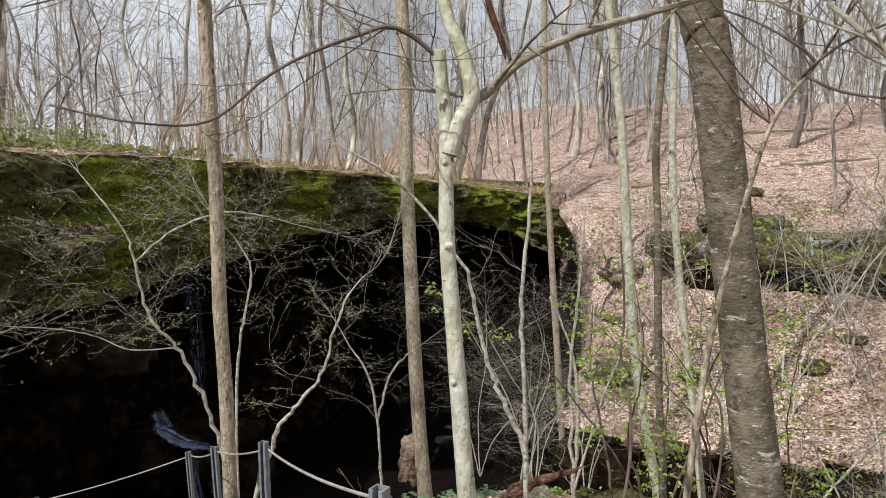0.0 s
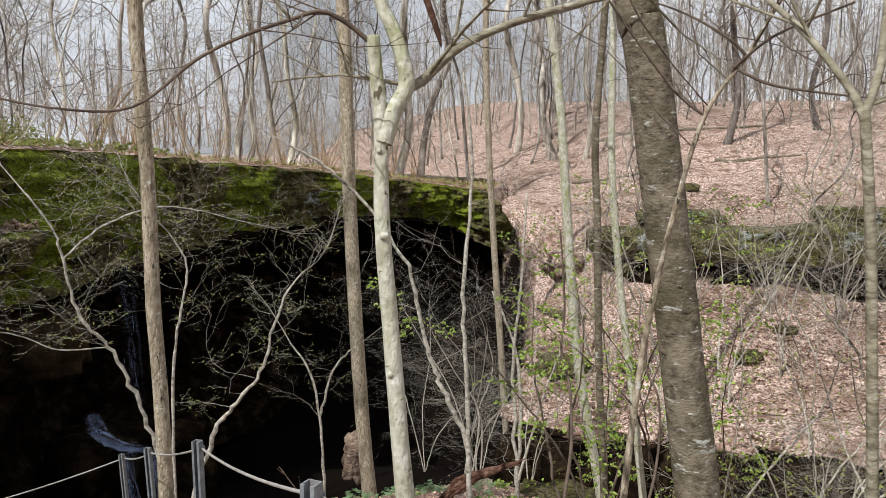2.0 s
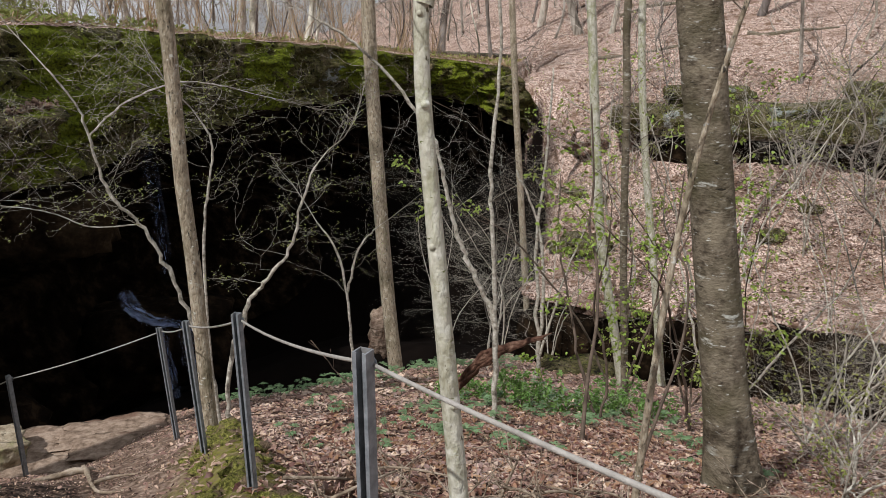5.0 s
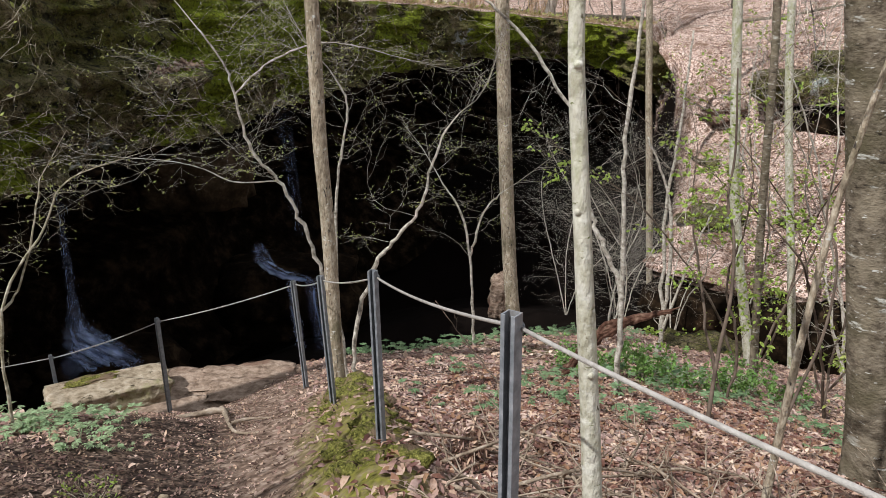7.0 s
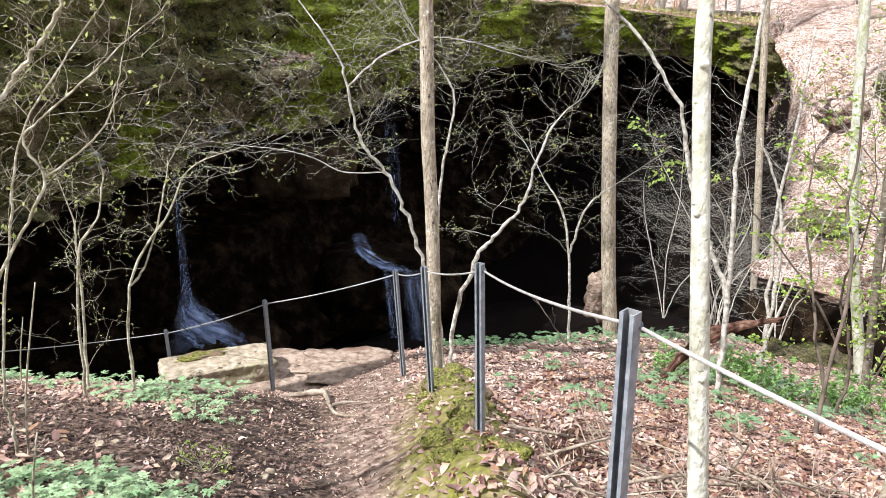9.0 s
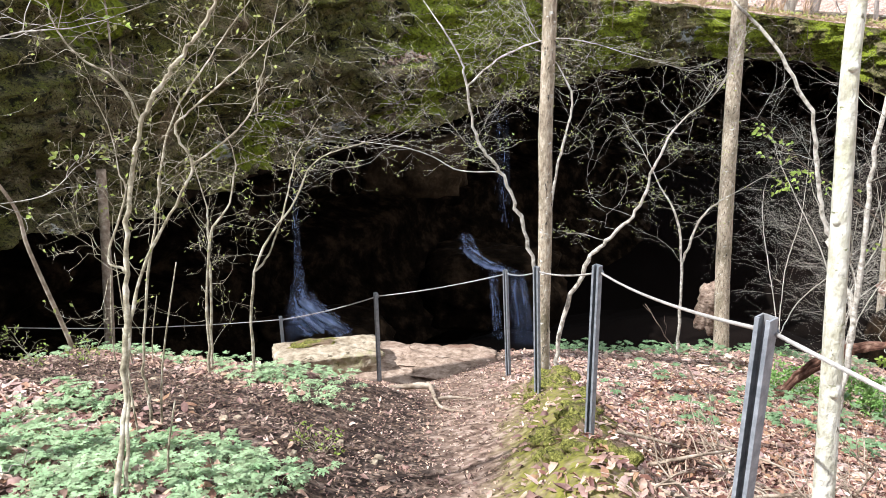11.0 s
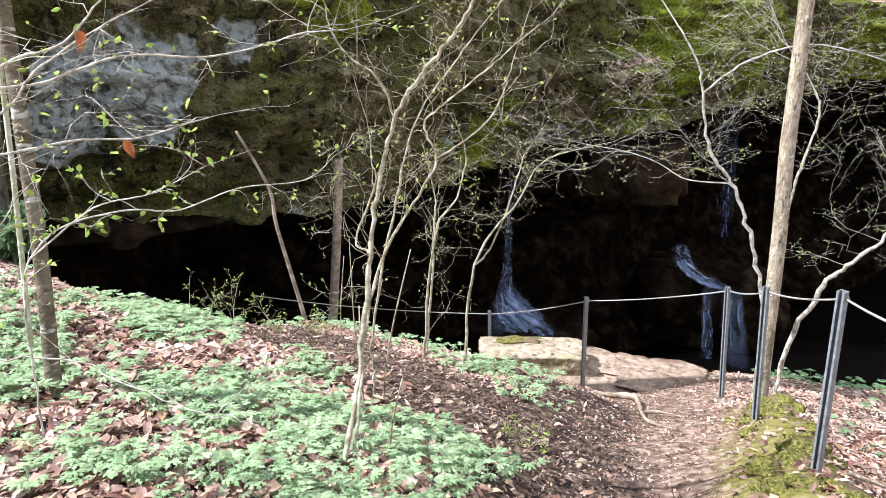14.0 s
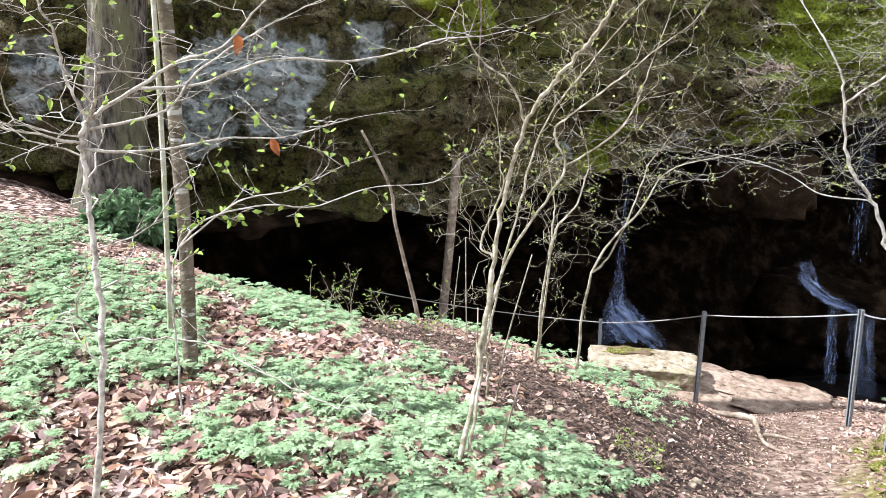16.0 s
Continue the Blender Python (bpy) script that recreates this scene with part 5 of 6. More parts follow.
for k, (x, y, a, b, c) in enumerate([(4.7, 24.4, 0.6, 0.35, 0.24), (10.9, 22.9, 0.65, 0.4, 0.28), (6.6, 27.2, 0.5, 0.3, 0.2), (14.0, 36.5, 0.7, 0.5, 0.3), (7.3, 23.4, 0.4, 0.3, 0.2), (12.6, 24.0, 0.45, 0.3, 0.22)]):
    rock("mossy_rock", "small moss-covered rock in the dry leaves", (x, y, zg(x, y) + c * 0.4), (a * 0.8, b * 0.8, c * 0.7), ROCK, 41 + k, 30 * k, 0.35, rough=0.22, group="mossy rocks", sub=3)
rock("pale_boulder", "pale grey boulder at the brink of the hollow", (-0.74, 14.9, -4.35), (0.24, 0.25, 0.5), LEDGE_ROCK, 51, 20, 0.4, rough=0.3, sub=5)
rock("roof_block", "tan block wedged under the shelter's roof, darkened for its shade", (-8.4, 17.9, -2.75), (1.4, 0.9, 0.75), SHADED_TAN, 53, 25, 0.5, rough=0.25, tilt=8)
# Wet rocks whose near-black colour also holds the shelter's shade.
rock("cascade_rock", "wet rock under the falling water, shade put into its colour", (-8.7, 13.5, -6.0), (1.5, 0.9, 0.75), SHADED_ROCK, 54, 10, 0.5, rough=0.25)
rock("cascade_rock", "wet stepped rock under the larger cascade, shade put into its colour", (-6.9, 19.9, -6.6), (2.0, 1.0, 1.15), SHADED_ROCK, 55, 14, 0.6, rough=0.22)


def waterfall(label, runs, veils, seed):
    """Falling water as many thin strands; each run is a line, its half width at both ends, the strands' number, length share and radius."""
    rng = random.Random(seed)
    fall = thing("waterfall", label, "waterfall", runs[0][0][0])
    for pts, s0, s1, count, share, thick in runs:
        w, down, body = Wood(), [], []
        line = smooth_line(pts, 24)
        n = len(line)
        for _ in range(count // 2):
            q, drift = max(-1.8, min(1.8, rng.gauss(0, 0.6))), rng.gauss(0, 0.25)
            span = max(3, int(share * 0.45 * rng.uniform(0.4, 1.2) * n))
            lo = rng.randrange(0, n - span)
            deep, shift, r = rng.gauss(0, 0.08), rng.uniform(0, 60), thick * rng.uniform(0.25, 0.9)
            path = []
            for i in range(lo, lo + span, max(1, span // 4)):
                t = i / (n - 1)
                half = s0 + (s1 - s0) * t
                path.append(line[i] + Vector(((q + drift * (i - lo) / span) * half, deep, 0.25 * half * (1 - q * q) + rng.gauss(0, 0.15) * half * 0.3)) - fall.location)
            k = len(path)
            w.tube(path, [r * (0.3 + 0.7 * math.sin(math.pi * (i + 0.5) / k)) for i in range(k)], 5, cap=False)
            for i in range(k):
                down += [shift + 3.0 * i / k] * 5
                body += [math.sin(math.pi * (i + 0.3) / (k - 0.4)) * (1 - 0.25 * q * q)] * 5
        ob = tagged(w.make("water_veil", WATER), kind="stuff")
        for name, vals in (("down", down), ("body", body)):
            ob.data.attributes.new(name, "FLOAT", "POINT").data.foreach_set("value", vals)
        ob.parent = fall
    for pts, half, body in veils:
        line, halves = smooth_line(pts, 12), smooth_line([(h, 0, 0) for h in half], 12)
        n, m = len(line), 16
        verts, down, thick = [], [], []
        for i, p in enumerate(line):
            d = (line[min(i + 1, n - 1)] - line[max(i - 1, 0)]).normalized()
            side = d.cross(Vector((-p.x, -p.y, 0)).normalized()).normalized()
            side = side if side.x > 0 else -side
            for j in range(m):
                q = 2 * j / (m - 1) - 1
                h = halves[i].x * (1 + 0.25 * fbm(i * 0.3, q, seed))
                verts.append(p + side * q * h + side.cross(d) * 0.12 * fbm(q * 3, i * 0.15, seed + 3) - fall.location)
                down.append(seed + 9 * q * halves[i].x + 0.35 * fbm(i * 0.2, q * 2, seed))
                thick.append(body * (1 - q * q) * min(1.0, 4 * i / n + 0.1) * min(1.0, 3 * (n - 1 - i) / n + 0.03))
        ob = mesh_ob("water_sheet", verts, [(i * m + j, i * m + j + 1, (i + 1) * m + j + 1, (i + 1) * m + j) for i in range(n - 1) for j in range(m - 1)], WATER)
        for name, vals in (("down", down), ("body", thick)):
            ob.data.attributes.new(name, "FLOAT", "POINT").data.foreach_set("value", vals)
        ob.parent = fall
    return fall


waterfall("thin white waterfall dropping from the overhang and fanning over a rock", [
    ([(-8.7, 12.8, -1.6), (-8.74, 12.8, -3.1), (-8.76, 12.8, -4.2)], 0.05, 0.08, 60, 0.3, 0.004),
    ([(-8.75, 12.8, -3.9), (-8.68, 12.8, -4.6), (-8.4, 12.85, -5.2)], 0.1, 0.4, 160, 0.26, 0.004)],
    [([(-8.7, 12.82, -1.6), (-8.74, 12.82, -2.8), (-8.76, 12.82, -4.0), (-8.7, 12.82, -4.8)], [0.06, 0.08, 0.12, 0.22], 0.28),
     ([(-8.76, 12.86, -4.2), (-8.74, 12.86, -4.65), (-8.6, 12.86, -5.1), (-8.45, 12.86, -5.6)], [0.12, 0.32, 0.58, 0.75], 0.6),
     ([(-8.85, 12.84, -4.6), (-8.5, 12.84, -4.85), (-8.0, 12.84, -5.1), (-7.5, 12.84, -5.25)], [0.2, 0.3, 0.26, 0.14], 1.3),
     ([(-8.95, 12.83, -4.9), (-8.6, 12.83, -5.1), (-8.1, 12.83, -5.35), (-7.7, 12.83, -5.5)], [0.22, 0.32, 0.3, 0.22], 1.4)], 61)
waterfall("white cascade running over a stepped rock in the shelter", [
    ([(-6.34, 18.45, -1.0), (-6.2, 18.45, -3.0), (-6.12, 18.45, -4.4)], 0.2, 0.15, 60, 0.25, 0.005),
    ([(-7.1, 18.4, -5.0), (-6.75, 18.4, -5.35), (-6.1, 18.4, -5.5)], 0.12, 0.15, 120, 0.25, 0.006),
    ([(-6.34, 18.38, -5.6), (-6.25, 18.36, -6.6), (-6.15, 18.35, -7.6)], 0.12, 0.14, 90, 0.3, 0.006)],
    [([(-6.34, 18.47, -1.0), (-6.2, 18.47, -2.6), (-6.12, 18.47, -4.4)], [0.22, 0.2, 0.18], 0.1),
     ([(-7.25, 18.44, -4.6), (-7.1, 18.44, -4.9), (-6.95, 18.44, -5.25)], [0.16, 0.2, 0.2], 0.5),
     ([(-7.3, 18.42, -4.95), (-7.0, 18.42, -5.18), (-6.6, 18.42, -5.4), (-6.1, 18.42, -5.48), (-5.7, 18.42, -5.56)], [0.08, 0.17, 0.17, 0.13, 0.08], 1.15),
     ([(-6.38, 18.38, -5.45), (-6.3, 18.36, -6.4), (-6.15, 18.34, -7.7)], [0.12, 0.14, 0.18], 0.6),
     ([(-5.72, 18.38, -5.45), (-5.6, 18.36, -6.4), (-5.35, 18.34, -7.8)], [0.26, 0.32, 0.36], 0.55)], 62)
# Added near-black blocks that stand for the shade under the larger ledges.
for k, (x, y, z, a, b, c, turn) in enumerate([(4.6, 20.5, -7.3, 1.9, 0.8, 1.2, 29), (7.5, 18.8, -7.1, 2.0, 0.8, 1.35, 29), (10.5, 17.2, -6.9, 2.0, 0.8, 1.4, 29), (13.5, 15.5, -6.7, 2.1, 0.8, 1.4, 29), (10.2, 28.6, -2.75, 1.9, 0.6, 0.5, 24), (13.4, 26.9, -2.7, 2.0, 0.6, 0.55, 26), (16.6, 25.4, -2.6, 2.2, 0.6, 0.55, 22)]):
    rock("undercut_rock", "near-black block put in for the shade beneath a ledge", (x, y, z), (a, b, c), SHADED_ROCK, 71 + k, -turn, 0.6, rough=0.25, group="undercut rocks", sub=3)
rr = random.Random(81)
for k in range(44):
    y = rr.uniform(3.2, 6.2)
    x, a = -0.9 - 0.28 * (y - 3.4) + rr.gauss(0, 0.15), rr.uniform(0.05, 0.12)
    rock("moss_cushion", "yellow-green moss cushion on the bank by the fence", (x, y, zg(x, y)), (a, a * rr.uniform(0.6, 0.9), a * rr.uniform(0.4, 0.6)), MOSS_BRIGHT, 81 + k, rr.uniform(0, 180), 0.05, rough=0.5, category="moss", group="moss cushions", sub=3)


for k, (x, y, z, a) in enumerate([(4.75, 24.2, -6.2, 0.8), (5.5, 22.9, -6.5, 0.6), (4.5, 22.0, -6.85, 0.7), (5.0, 25.9, -6.0, 0.7), (6.6, 21.6, -6.6, 0.6)]):
    rock("mossy_ledge", "thin sandstone ledge capped with yellow-green moss on the slope", (x, y, z), (a, 0.4, 0.12), MOSS_BRIGHT, 101 + k, -24 + 8 * k, 0.6, rough=0.3, group="moss-capped ledges")
    # A dark block is added below each thin ledge as its shade.
    rock("undercut_rock", "near-black block put in for the shade beneath a ledge", (x + 0.05, y + 0.05, z - 0.3), (a * 0.95, 0.38, 0.24), SHADED_ROCK, 111 + k, -24 + 8 * k, 0.6, rough=0.25, group="undercut rocks", sub=3)


def log(name, label, pts, r0, r1, material, seed, category="log", lump=0.25):
    w = Wood()
    bark_trunk(w, [Vector(p) for p in pts], r0, r1, 12, 0.0, lump, 6, seed)
    return tagged(w.make(name, material), label, category)


w, rng = Wood(), random.Random(71)
LOG = [(0.3, 8.62, zg(0.3, 8.62)), (0.6, 8.58, -2.36), (0.85, 8.55, -2.12), (1.12, 8.53, -1.98), (1.5, 8.46, -1.87)]
for k in range(9):
    line = smooth_line([Vector(p) + Vector((rng.gauss(0, 0.02), rng.gauss(0, 0.025), rng.gauss(0, 0.028))) for p in LOG], 6)
    lo, hi = (0, len(line) - rng.randrange(0, 4)) if k < 5 else (rng.randrange(0, 8), len(line) - rng.randrange(3, 12))
    seg = [p + Vector((rng.gauss(0, 0.007), rng.gauss(0, 0.007), rng.gauss(0, 0.009))) for p in line[lo:hi]]
    w.tube(seg, [rng.uniform(0.016, 0.034) * (0.35 if i > len(seg) - 3 else 1) for i in range(len(seg))], 7)
tagged(w.make("rotten_log", WOOD_RED, smooth=False), "broken red-brown rotten log leaning over the brink", "log")
log("fallen_log", "long grey log lying on the plateau", [(-1.9, 40.0, 0.62), (1.6, 39.8, 0.42), (5.0, 39.3, 0.3)], 0.2, 0.13, BARK_DARK, 5)
for k, (x, y, x2, y2) in enumerate([(12.0, 48, 22, 46), (9.2, 40.5, 14, 39.8), (17, 41, 21, 39.5)]):
    pts = [(x + (x2 - x) * q / 5, y + (y2 - y) * q / 5) for q in range(6)]
    log("fallen_log", "dark fallen trunk half buried in hillside leaves", [(px, py, zg(px, py) + 0.02) for px, py in pts], 0.13, 0.06, BARK_DARK, 7 + k, lump=0.5)
log("tree_stump", "broken brown stump on the hillside", [(8.26, 25.8, -4.95), (8.3, 25.8, -4.55), (8.36, 25.78, -4.2)], 0.32, 0.22, WOOD_RED, 12, "stump", 0.5)
root_w = Wood()
for pts, a, b in [([(-2.98, 6.5, 0.0), (-2.95, 6.25, 0.09), (-2.78, 5.95, 0.1), (-2.6, 5.6, 0.06), (-2.35, 5.2, 0.04), (-2.05, 5.02, 0.0)], 0.034, 0.014), ([(-2.78, 5.95, 0.1), (-3.0, 5.85, 0.07), (-3.1, 5.7, 0.0)], 0.042, 0.035), ([(-2.5, 5.45, 0.05), (-2.35, 5.55, 0.05), (-2.15, 5.5, 0.0)], 0.025, 0.01)]:
    bark_trunk(root_w, [Vector((x, y, zg(x, y) + 0.8 * h)) for x, y, h in pts], a * 0.66, b * 0.6, 9, 0.0, 0.8, 7, 2.0)
tagged(root_w.make("bare_root", WOOD_OLD), "weathered bare root lying across the trail", "root")
tree_bits = [((-0.75, 3.9, 0.1), (-0.35, 4.1, 0.16), (0.1, 3.9, 0.05)), ((-0.55, 3.75, 0.02), (-0.3, 3.85, 0.2), (-0.1, 4.2, 0.25)), ((-0.2, 3.6, 0.03), (0.25, 3.7, 0.16), (0.7, 4.1, 0.05)), ((0.0, 3.3, 0.04), (0.35, 3.4, 0.14), (0.8, 3.35, 0.05)),
             ((0.1, 3.1, 0.02), (0.4, 3.2, 0.1), (0.62, 3.0, 0.03)), ((0.3, 2.9, 0.03), (0.2, 3.2, 0.12), (0.45, 3.5, 0.04)), ((-0.45, 3.3, 0.02), (-0.15, 3.2, 0.12), (0.2, 3.45, 0.05)), ((0.7, 3.6, 0.02), (1.0, 3.5, 0.1), (1.3, 3.7, 0.03)), ((-0.6, 4.6, 0.02), (-0.2, 4.8, 0.12), (0.3, 4.7, 0.03)),
             ((0.5, 4.3, 0.03), (0.55, 4.25, 0.2), (0.6, 4.2, 0.36)), ((2.1, 4.6, 0.08), (2.6, 4.9, 0.1), (3.0, 4.8, 0.08))]
rng = random.Random(5)
for _ in range(16):
    x, y, a = rng.uniform(-0.5, 1.3), rng.uniform(2.7, 4.6), rng.uniform(0, 6.283)
    ln = rng.uniform(0.15, 0.4)
    tree_bits.append(((x - ln * math.cos(a), y - ln * math.sin(a), 0.03), (x, y, rng.uniform(0.06, 0.16)), (x + ln * math.cos(a + 0.4), y + ln * math.sin(a + 0.4), 0.03)))
for pts in tree_bits:
    w = Wood()
    line = smooth_line([Vector((x, y, zg(x, y) + h)) for x, y, h in pts], 5)
    w.tube(line, [0.012 - 0.0006 * i for i in range(len(line))], 7)
    for _ in range(4):
        i = rng.randrange(2, len(line) - 1)
        twigs(w, line[i], Vector((rng.gauss(0, 1), rng.gauss(0, 1), 0.4)), rng.uniform(0.2, 0.45), 0.006, rng, 1, 0.3, kids=3, wander=0.5)
    tagged(w.make("dead_branch", WOOD_OLD), "bleached dead branch lying on the leaves", "dead branch", "dead branches")
w = Wood()
w.tube(smooth_line([(0.125, 2.85, 2.3), (0.17, 2.85, 2.17), (0.21, 2.85, 2.06), (0.225, 2.85, 2.0)], 4), [0.006, 0.008, 0.01, 0.011, 0.012, 0.012, 0.012, 0.011, 0.011, 0.009, 0.007, 0.004, 0.001], 7)
tagged(w.make("broken_branch", WOOD_RED), "snapped red-brown dead branch hanging in the boughs", "dead branch")


for name, label, pts, r0, r1 in (("dead_stick", "thin dark dead stick leaning up from the leaves", [(-0.23, 6.8, -2.14), (-0.46, 6.89, -1.95), (-0.77, 7.08, -1.65), (-1.05, 7.23, -1.35)], 0.011, 0.004),
                                 ("dead_branch", "long bleached branch bent over the herbs", [(-3.54, 0.9, 0.15), (-3.42, 1.14, 0.12), (-3.22, 1.28, 0.08), (-2.88, 1.38, 0.0), (-2.62, 1.55, -0.08), (-2.6, 1.76, -0.12)], 0.0045, 0.002)):
    w, rng = Wood(), random.Random(6)
    line = smooth_line(pts, 6)
    line = [Vector((p.x, p.y, max(p.z, zg(p.x, p.y) + 0.01))) + Vector((rng.gauss(0, 0.006), rng.gauss(0, 0.006), rng.gauss(0, 0.006))) for p in line]
    w.tube(line, [r0 + (r1 - r0) * i / (len(line) - 1) for i in range(len(line))], 6)
    for i in range(4, len(line) - 1, 3):
        twigs(w, line[i], Vector((rng.gauss(0, 1), rng.gauss(0, 1), 0.8)), rng.uniform(0.12, 0.35), r1 * 1.1, rng, 1, 0.3, kids=3, wander=0.6, grain=6)
    tagged(w.make(name, TWIG_DARK if name == "dead_stick" else TWIG), label, "dead branch")
tree("dark_sapling", "thin dark crooked sapling on the leafy slope", [(1.59, 6.83, -2.3), (1.68, 7.09, -1.71), (1.78, 7.28, -1.19), (1.79, 7.46, -0.67), (1.72, 7.58, -0.3), (1.76, 7.67, 0.13), (1.7, 7.7, 0.9)], 0.022, 0.008, TWIG_DARK, 0, crown=7, seed=61, sides=8, twig=TWIG_DARK, category="sapling", low=0.45)
tree("dark_sapling", "thin dark bending sapling before the large tree", [(1.8, 5.58, -1.7), (1.94, 5.69, -1.34), (2.1, 5.82, -0.95), (2.18, 5.94, -0.57), (2.18, 6.04, -0.28), (2.11, 6.13, -0.07), (2.15, 6.2, 0.5)], 0.016, 0.006, TWIG_DARK, 0, crown=5, seed=62, sides=8, twig=TWIG_DARK, category="sapling", low=0.5)
w, rng = Wood(), random.Random(63)
for _ in range(34):
    p = Vector((-7.75 + rng.gauss(0, 0.06), 7.75 + rng.gauss(0, 0.16), 0.66 + rng.gauss(0, 0.06)))
    q = p + Vector((0.12 + rng.gauss(0, 0.07), rng.gauss(0, 0.12), -rng.uniform(0.12, 0.4)))
    w.tube([p, p.lerp(q, 0.5) + Vector((0.05, 0, 0.05)), q], [0.007, 0.005, 0.002], 4)
tagged(w.make("root_tuft", TWIG_DARK), "tuft of dark roots and dead stems hanging from the rock face", "roots")
rr = random.Random(64)
count = 0
while count < 26:
    x, y = rr.uniform(-5.8, -2.0), rr.uniform(2.4, 4.6)
    if rr.random() > bare_bank(x, y):
        continue
    count += 1
    a = rr.uniform(0.012, 0.032)
    rock("pebble", "small pale stone lying on the bare soil", (x, y, zg(x, y) + a * 0.2), (a, a * 0.75, a * 0.5), TAN_ROCK, 130 + count, rr.uniform(0, 180), 0.75, rough=0.35, category="stone", group="stones on the bank", sub=2)
rock("brink_stone", "low grey stone on the brink of the hollow", (-6.5, 3.0, zg(-6.5, 3.0) + 0.06), (0.26, 0.2, 0.14), ROCK, 65, 30, 0.4, rough=0.25)
w = Wood()
w.tube(smooth_line([(-7.75, 7.5, 2.0), (-7.72, 7.51, 1.2), (-7.76, 7.52, 0.5), (-7.74, 7.52, -0.27)], 6), [0.012] * 19, 6)
tagged(w.make("hanging_vine", WOOD_OLD), "thin bare vine hanging down the rock face", "vine")
rng = random.Random(8)
for p, d in (((-2.74, 1.28, 1.1), (0.25, 0.25, -0.6)), ((-2.68, 1.14, 1.47), (-0.2, 0.1, -1))):
    w = Wood()
    w.blade(p, d, 0.06, 0.035, rng, 0.6)
    tagged(w.make("withered_leaf", WITHERED), "withered orange-brown leaf still hanging on a twig", "dry leaf", "withered leaves")


# ---- brush on the slopes ----
def bush(name, label, x, y, height, seed, stems=4, twig=TWIG, buds=None, leaf=(0.03, 0.02), spread=1.2, flat=0.5, r=0.02, lean=0.35, kids=5, leaf_n=2, every=4, z=None, leaf_p=1.0):
    rng = random.Random(seed)
    drop = z is None
    z = zg(x, y) if drop else z
    lines = []
    for _ in range(stems):
        a = rng.uniform(0, 2 * math.pi)
        p = Vector((x, y, z - 0.05))
        d = Vector((math.cos(a) * lean, math.sin(a) * lean, 1)).normalized()
        pts = [p]
        for k in range(4):
            d = (d + Vector((rng.gauss(0, 0.2), rng.gauss(0, 0.2), rng.gauss(0, 0.1)))).normalized()
            p = p + d * height * rng.uniform(0.2, 0.3)
            pts.append(p)
        lines.append((pts, r * rng.uniform(0.7, 1.2), r * 0.3))
    return sapling(name, label, lines, seed, twig, buds, leaf, leaf_n, spread, flat, kids, 2, every, 0.22, 0.03, 0.25, drop, leaf_p, 0.7, 2.4)


bush("dead_fern", "withered brown fern clump beside the fence post", -0.5, 4.05, 0.16, 198, 6, DRY_STALK, LEAF_DRY, (0.06, 0.02), 0.14, 0.3, 0.003, 1.1, 3, 2, 4, leaf_p=0.6)
bush("fern_clump", "dark green leafy clump at the foot of the big tree", -7.35, 2.45, 0.32, 199, 8, TWIG, LEAF_GREEN, (0.09, 0.05), 0.2, 0.3, 0.005, 1.0, 4, 2, 3)
for k, (x, y) in enumerate([(1.3, 8.9), (1.75, 8.9), (2.2, 9.2), (2.7, 9.4), (1.5, 9.6), (0.9, 9.4), (2.6, 10.0), (0.4, 9.3), (3.3, 9.8)]):
    bush("leafy_plant", "fresh green leafy plant beside the rotten log", x, y, 0.42 if k < 4 else 0.32, 400 + k, 5, TWIG, LEAF_FRESH, (0.05, 0.024), 0.2, 0.2, 0.005, 0.7, 3, 1, 5, leaf_p=0.75)
for k, (x, y, h) in enumerate([(-5.6, 3.35, 0.42), (-5.35, 3.5, 0.4), (-5.1, 3.75, 0.32), (-4.85, 4.0, 0.26), (-2.3, 3.25, 0.16)]):
    bush("sprouting_shrub", "small shrub with pale green opening leaves on the bank", x, y, h, 430 + k, 4, TWIG_MID, LEAF_YOUNG, (0.024, 0.014), 0.12, 0.2, 0.004, 0.45, 3, 1, 6, leaf_p=0.16)
for k, (x, y, h, lean) in enumerate([(-4.85, 4.25, 0.75, 0.05), (-4.72, 4.3, 0.95, -0.06), (-4.6, 4.4, 0.6, 0.1), (-2.95, 2.75, 0.95, 0.2), (-2.85, 2.5, 0.6, -0.04), (-2.35, 2.15, 0.4, 0.06)]):
    w = Wood()
    z = zg(x, y)
    w.tube(smooth_line([(x, y, z - 0.03), (x + lean * 0.3, y, z + h * 0.4), (x + lean, y + 0.03, z + h)], 4), [0.006, 0.006, 0.0055, 0.005, 0.005, 0.0045, 0.004, 0.0035, 0.003], 6)
    tagged(w.make("dead_stalk", TWIG_MID), "thin dry stalk standing among the herbs", "dead stalk", "dry stalks")
PALE = "tangled pale-twigged bush at the foot of the cliff"
for k, (x, y, h, s) in enumerate([(2.2, 19.0, 5.2, 2.4), (3.6, 19.6, 5.5, 2.4), (2.6, 24.0, 5.5, 2.6), (0.9, 22.0, 4.6, 2.4), (1.5, 15.6, 3.4, 1.8)]):
    bush("twiggy_bush", PALE, x, y, h, 200 + k, 3, spread=s, flat=0.9, r=0.02, kids=6, lean=0.2, every=2)
for k, (x, y, h, s) in enumerate([(10.4, 26.0, 3.2, 1.8), (12.6, 25.2, 3.4, 1.9), (14.6, 24.4, 3.4, 1.9), (16.4, 23.4, 3.2, 1.8), (13.6, 26.6, 2.8, 1.8)]):
    bush("twiggy_bush", "tangled pale-twigged bush under the hillside ledges", x, y, h, 220 + k, 6, spread=s, flat=0.3, r=0.026, kids=6)
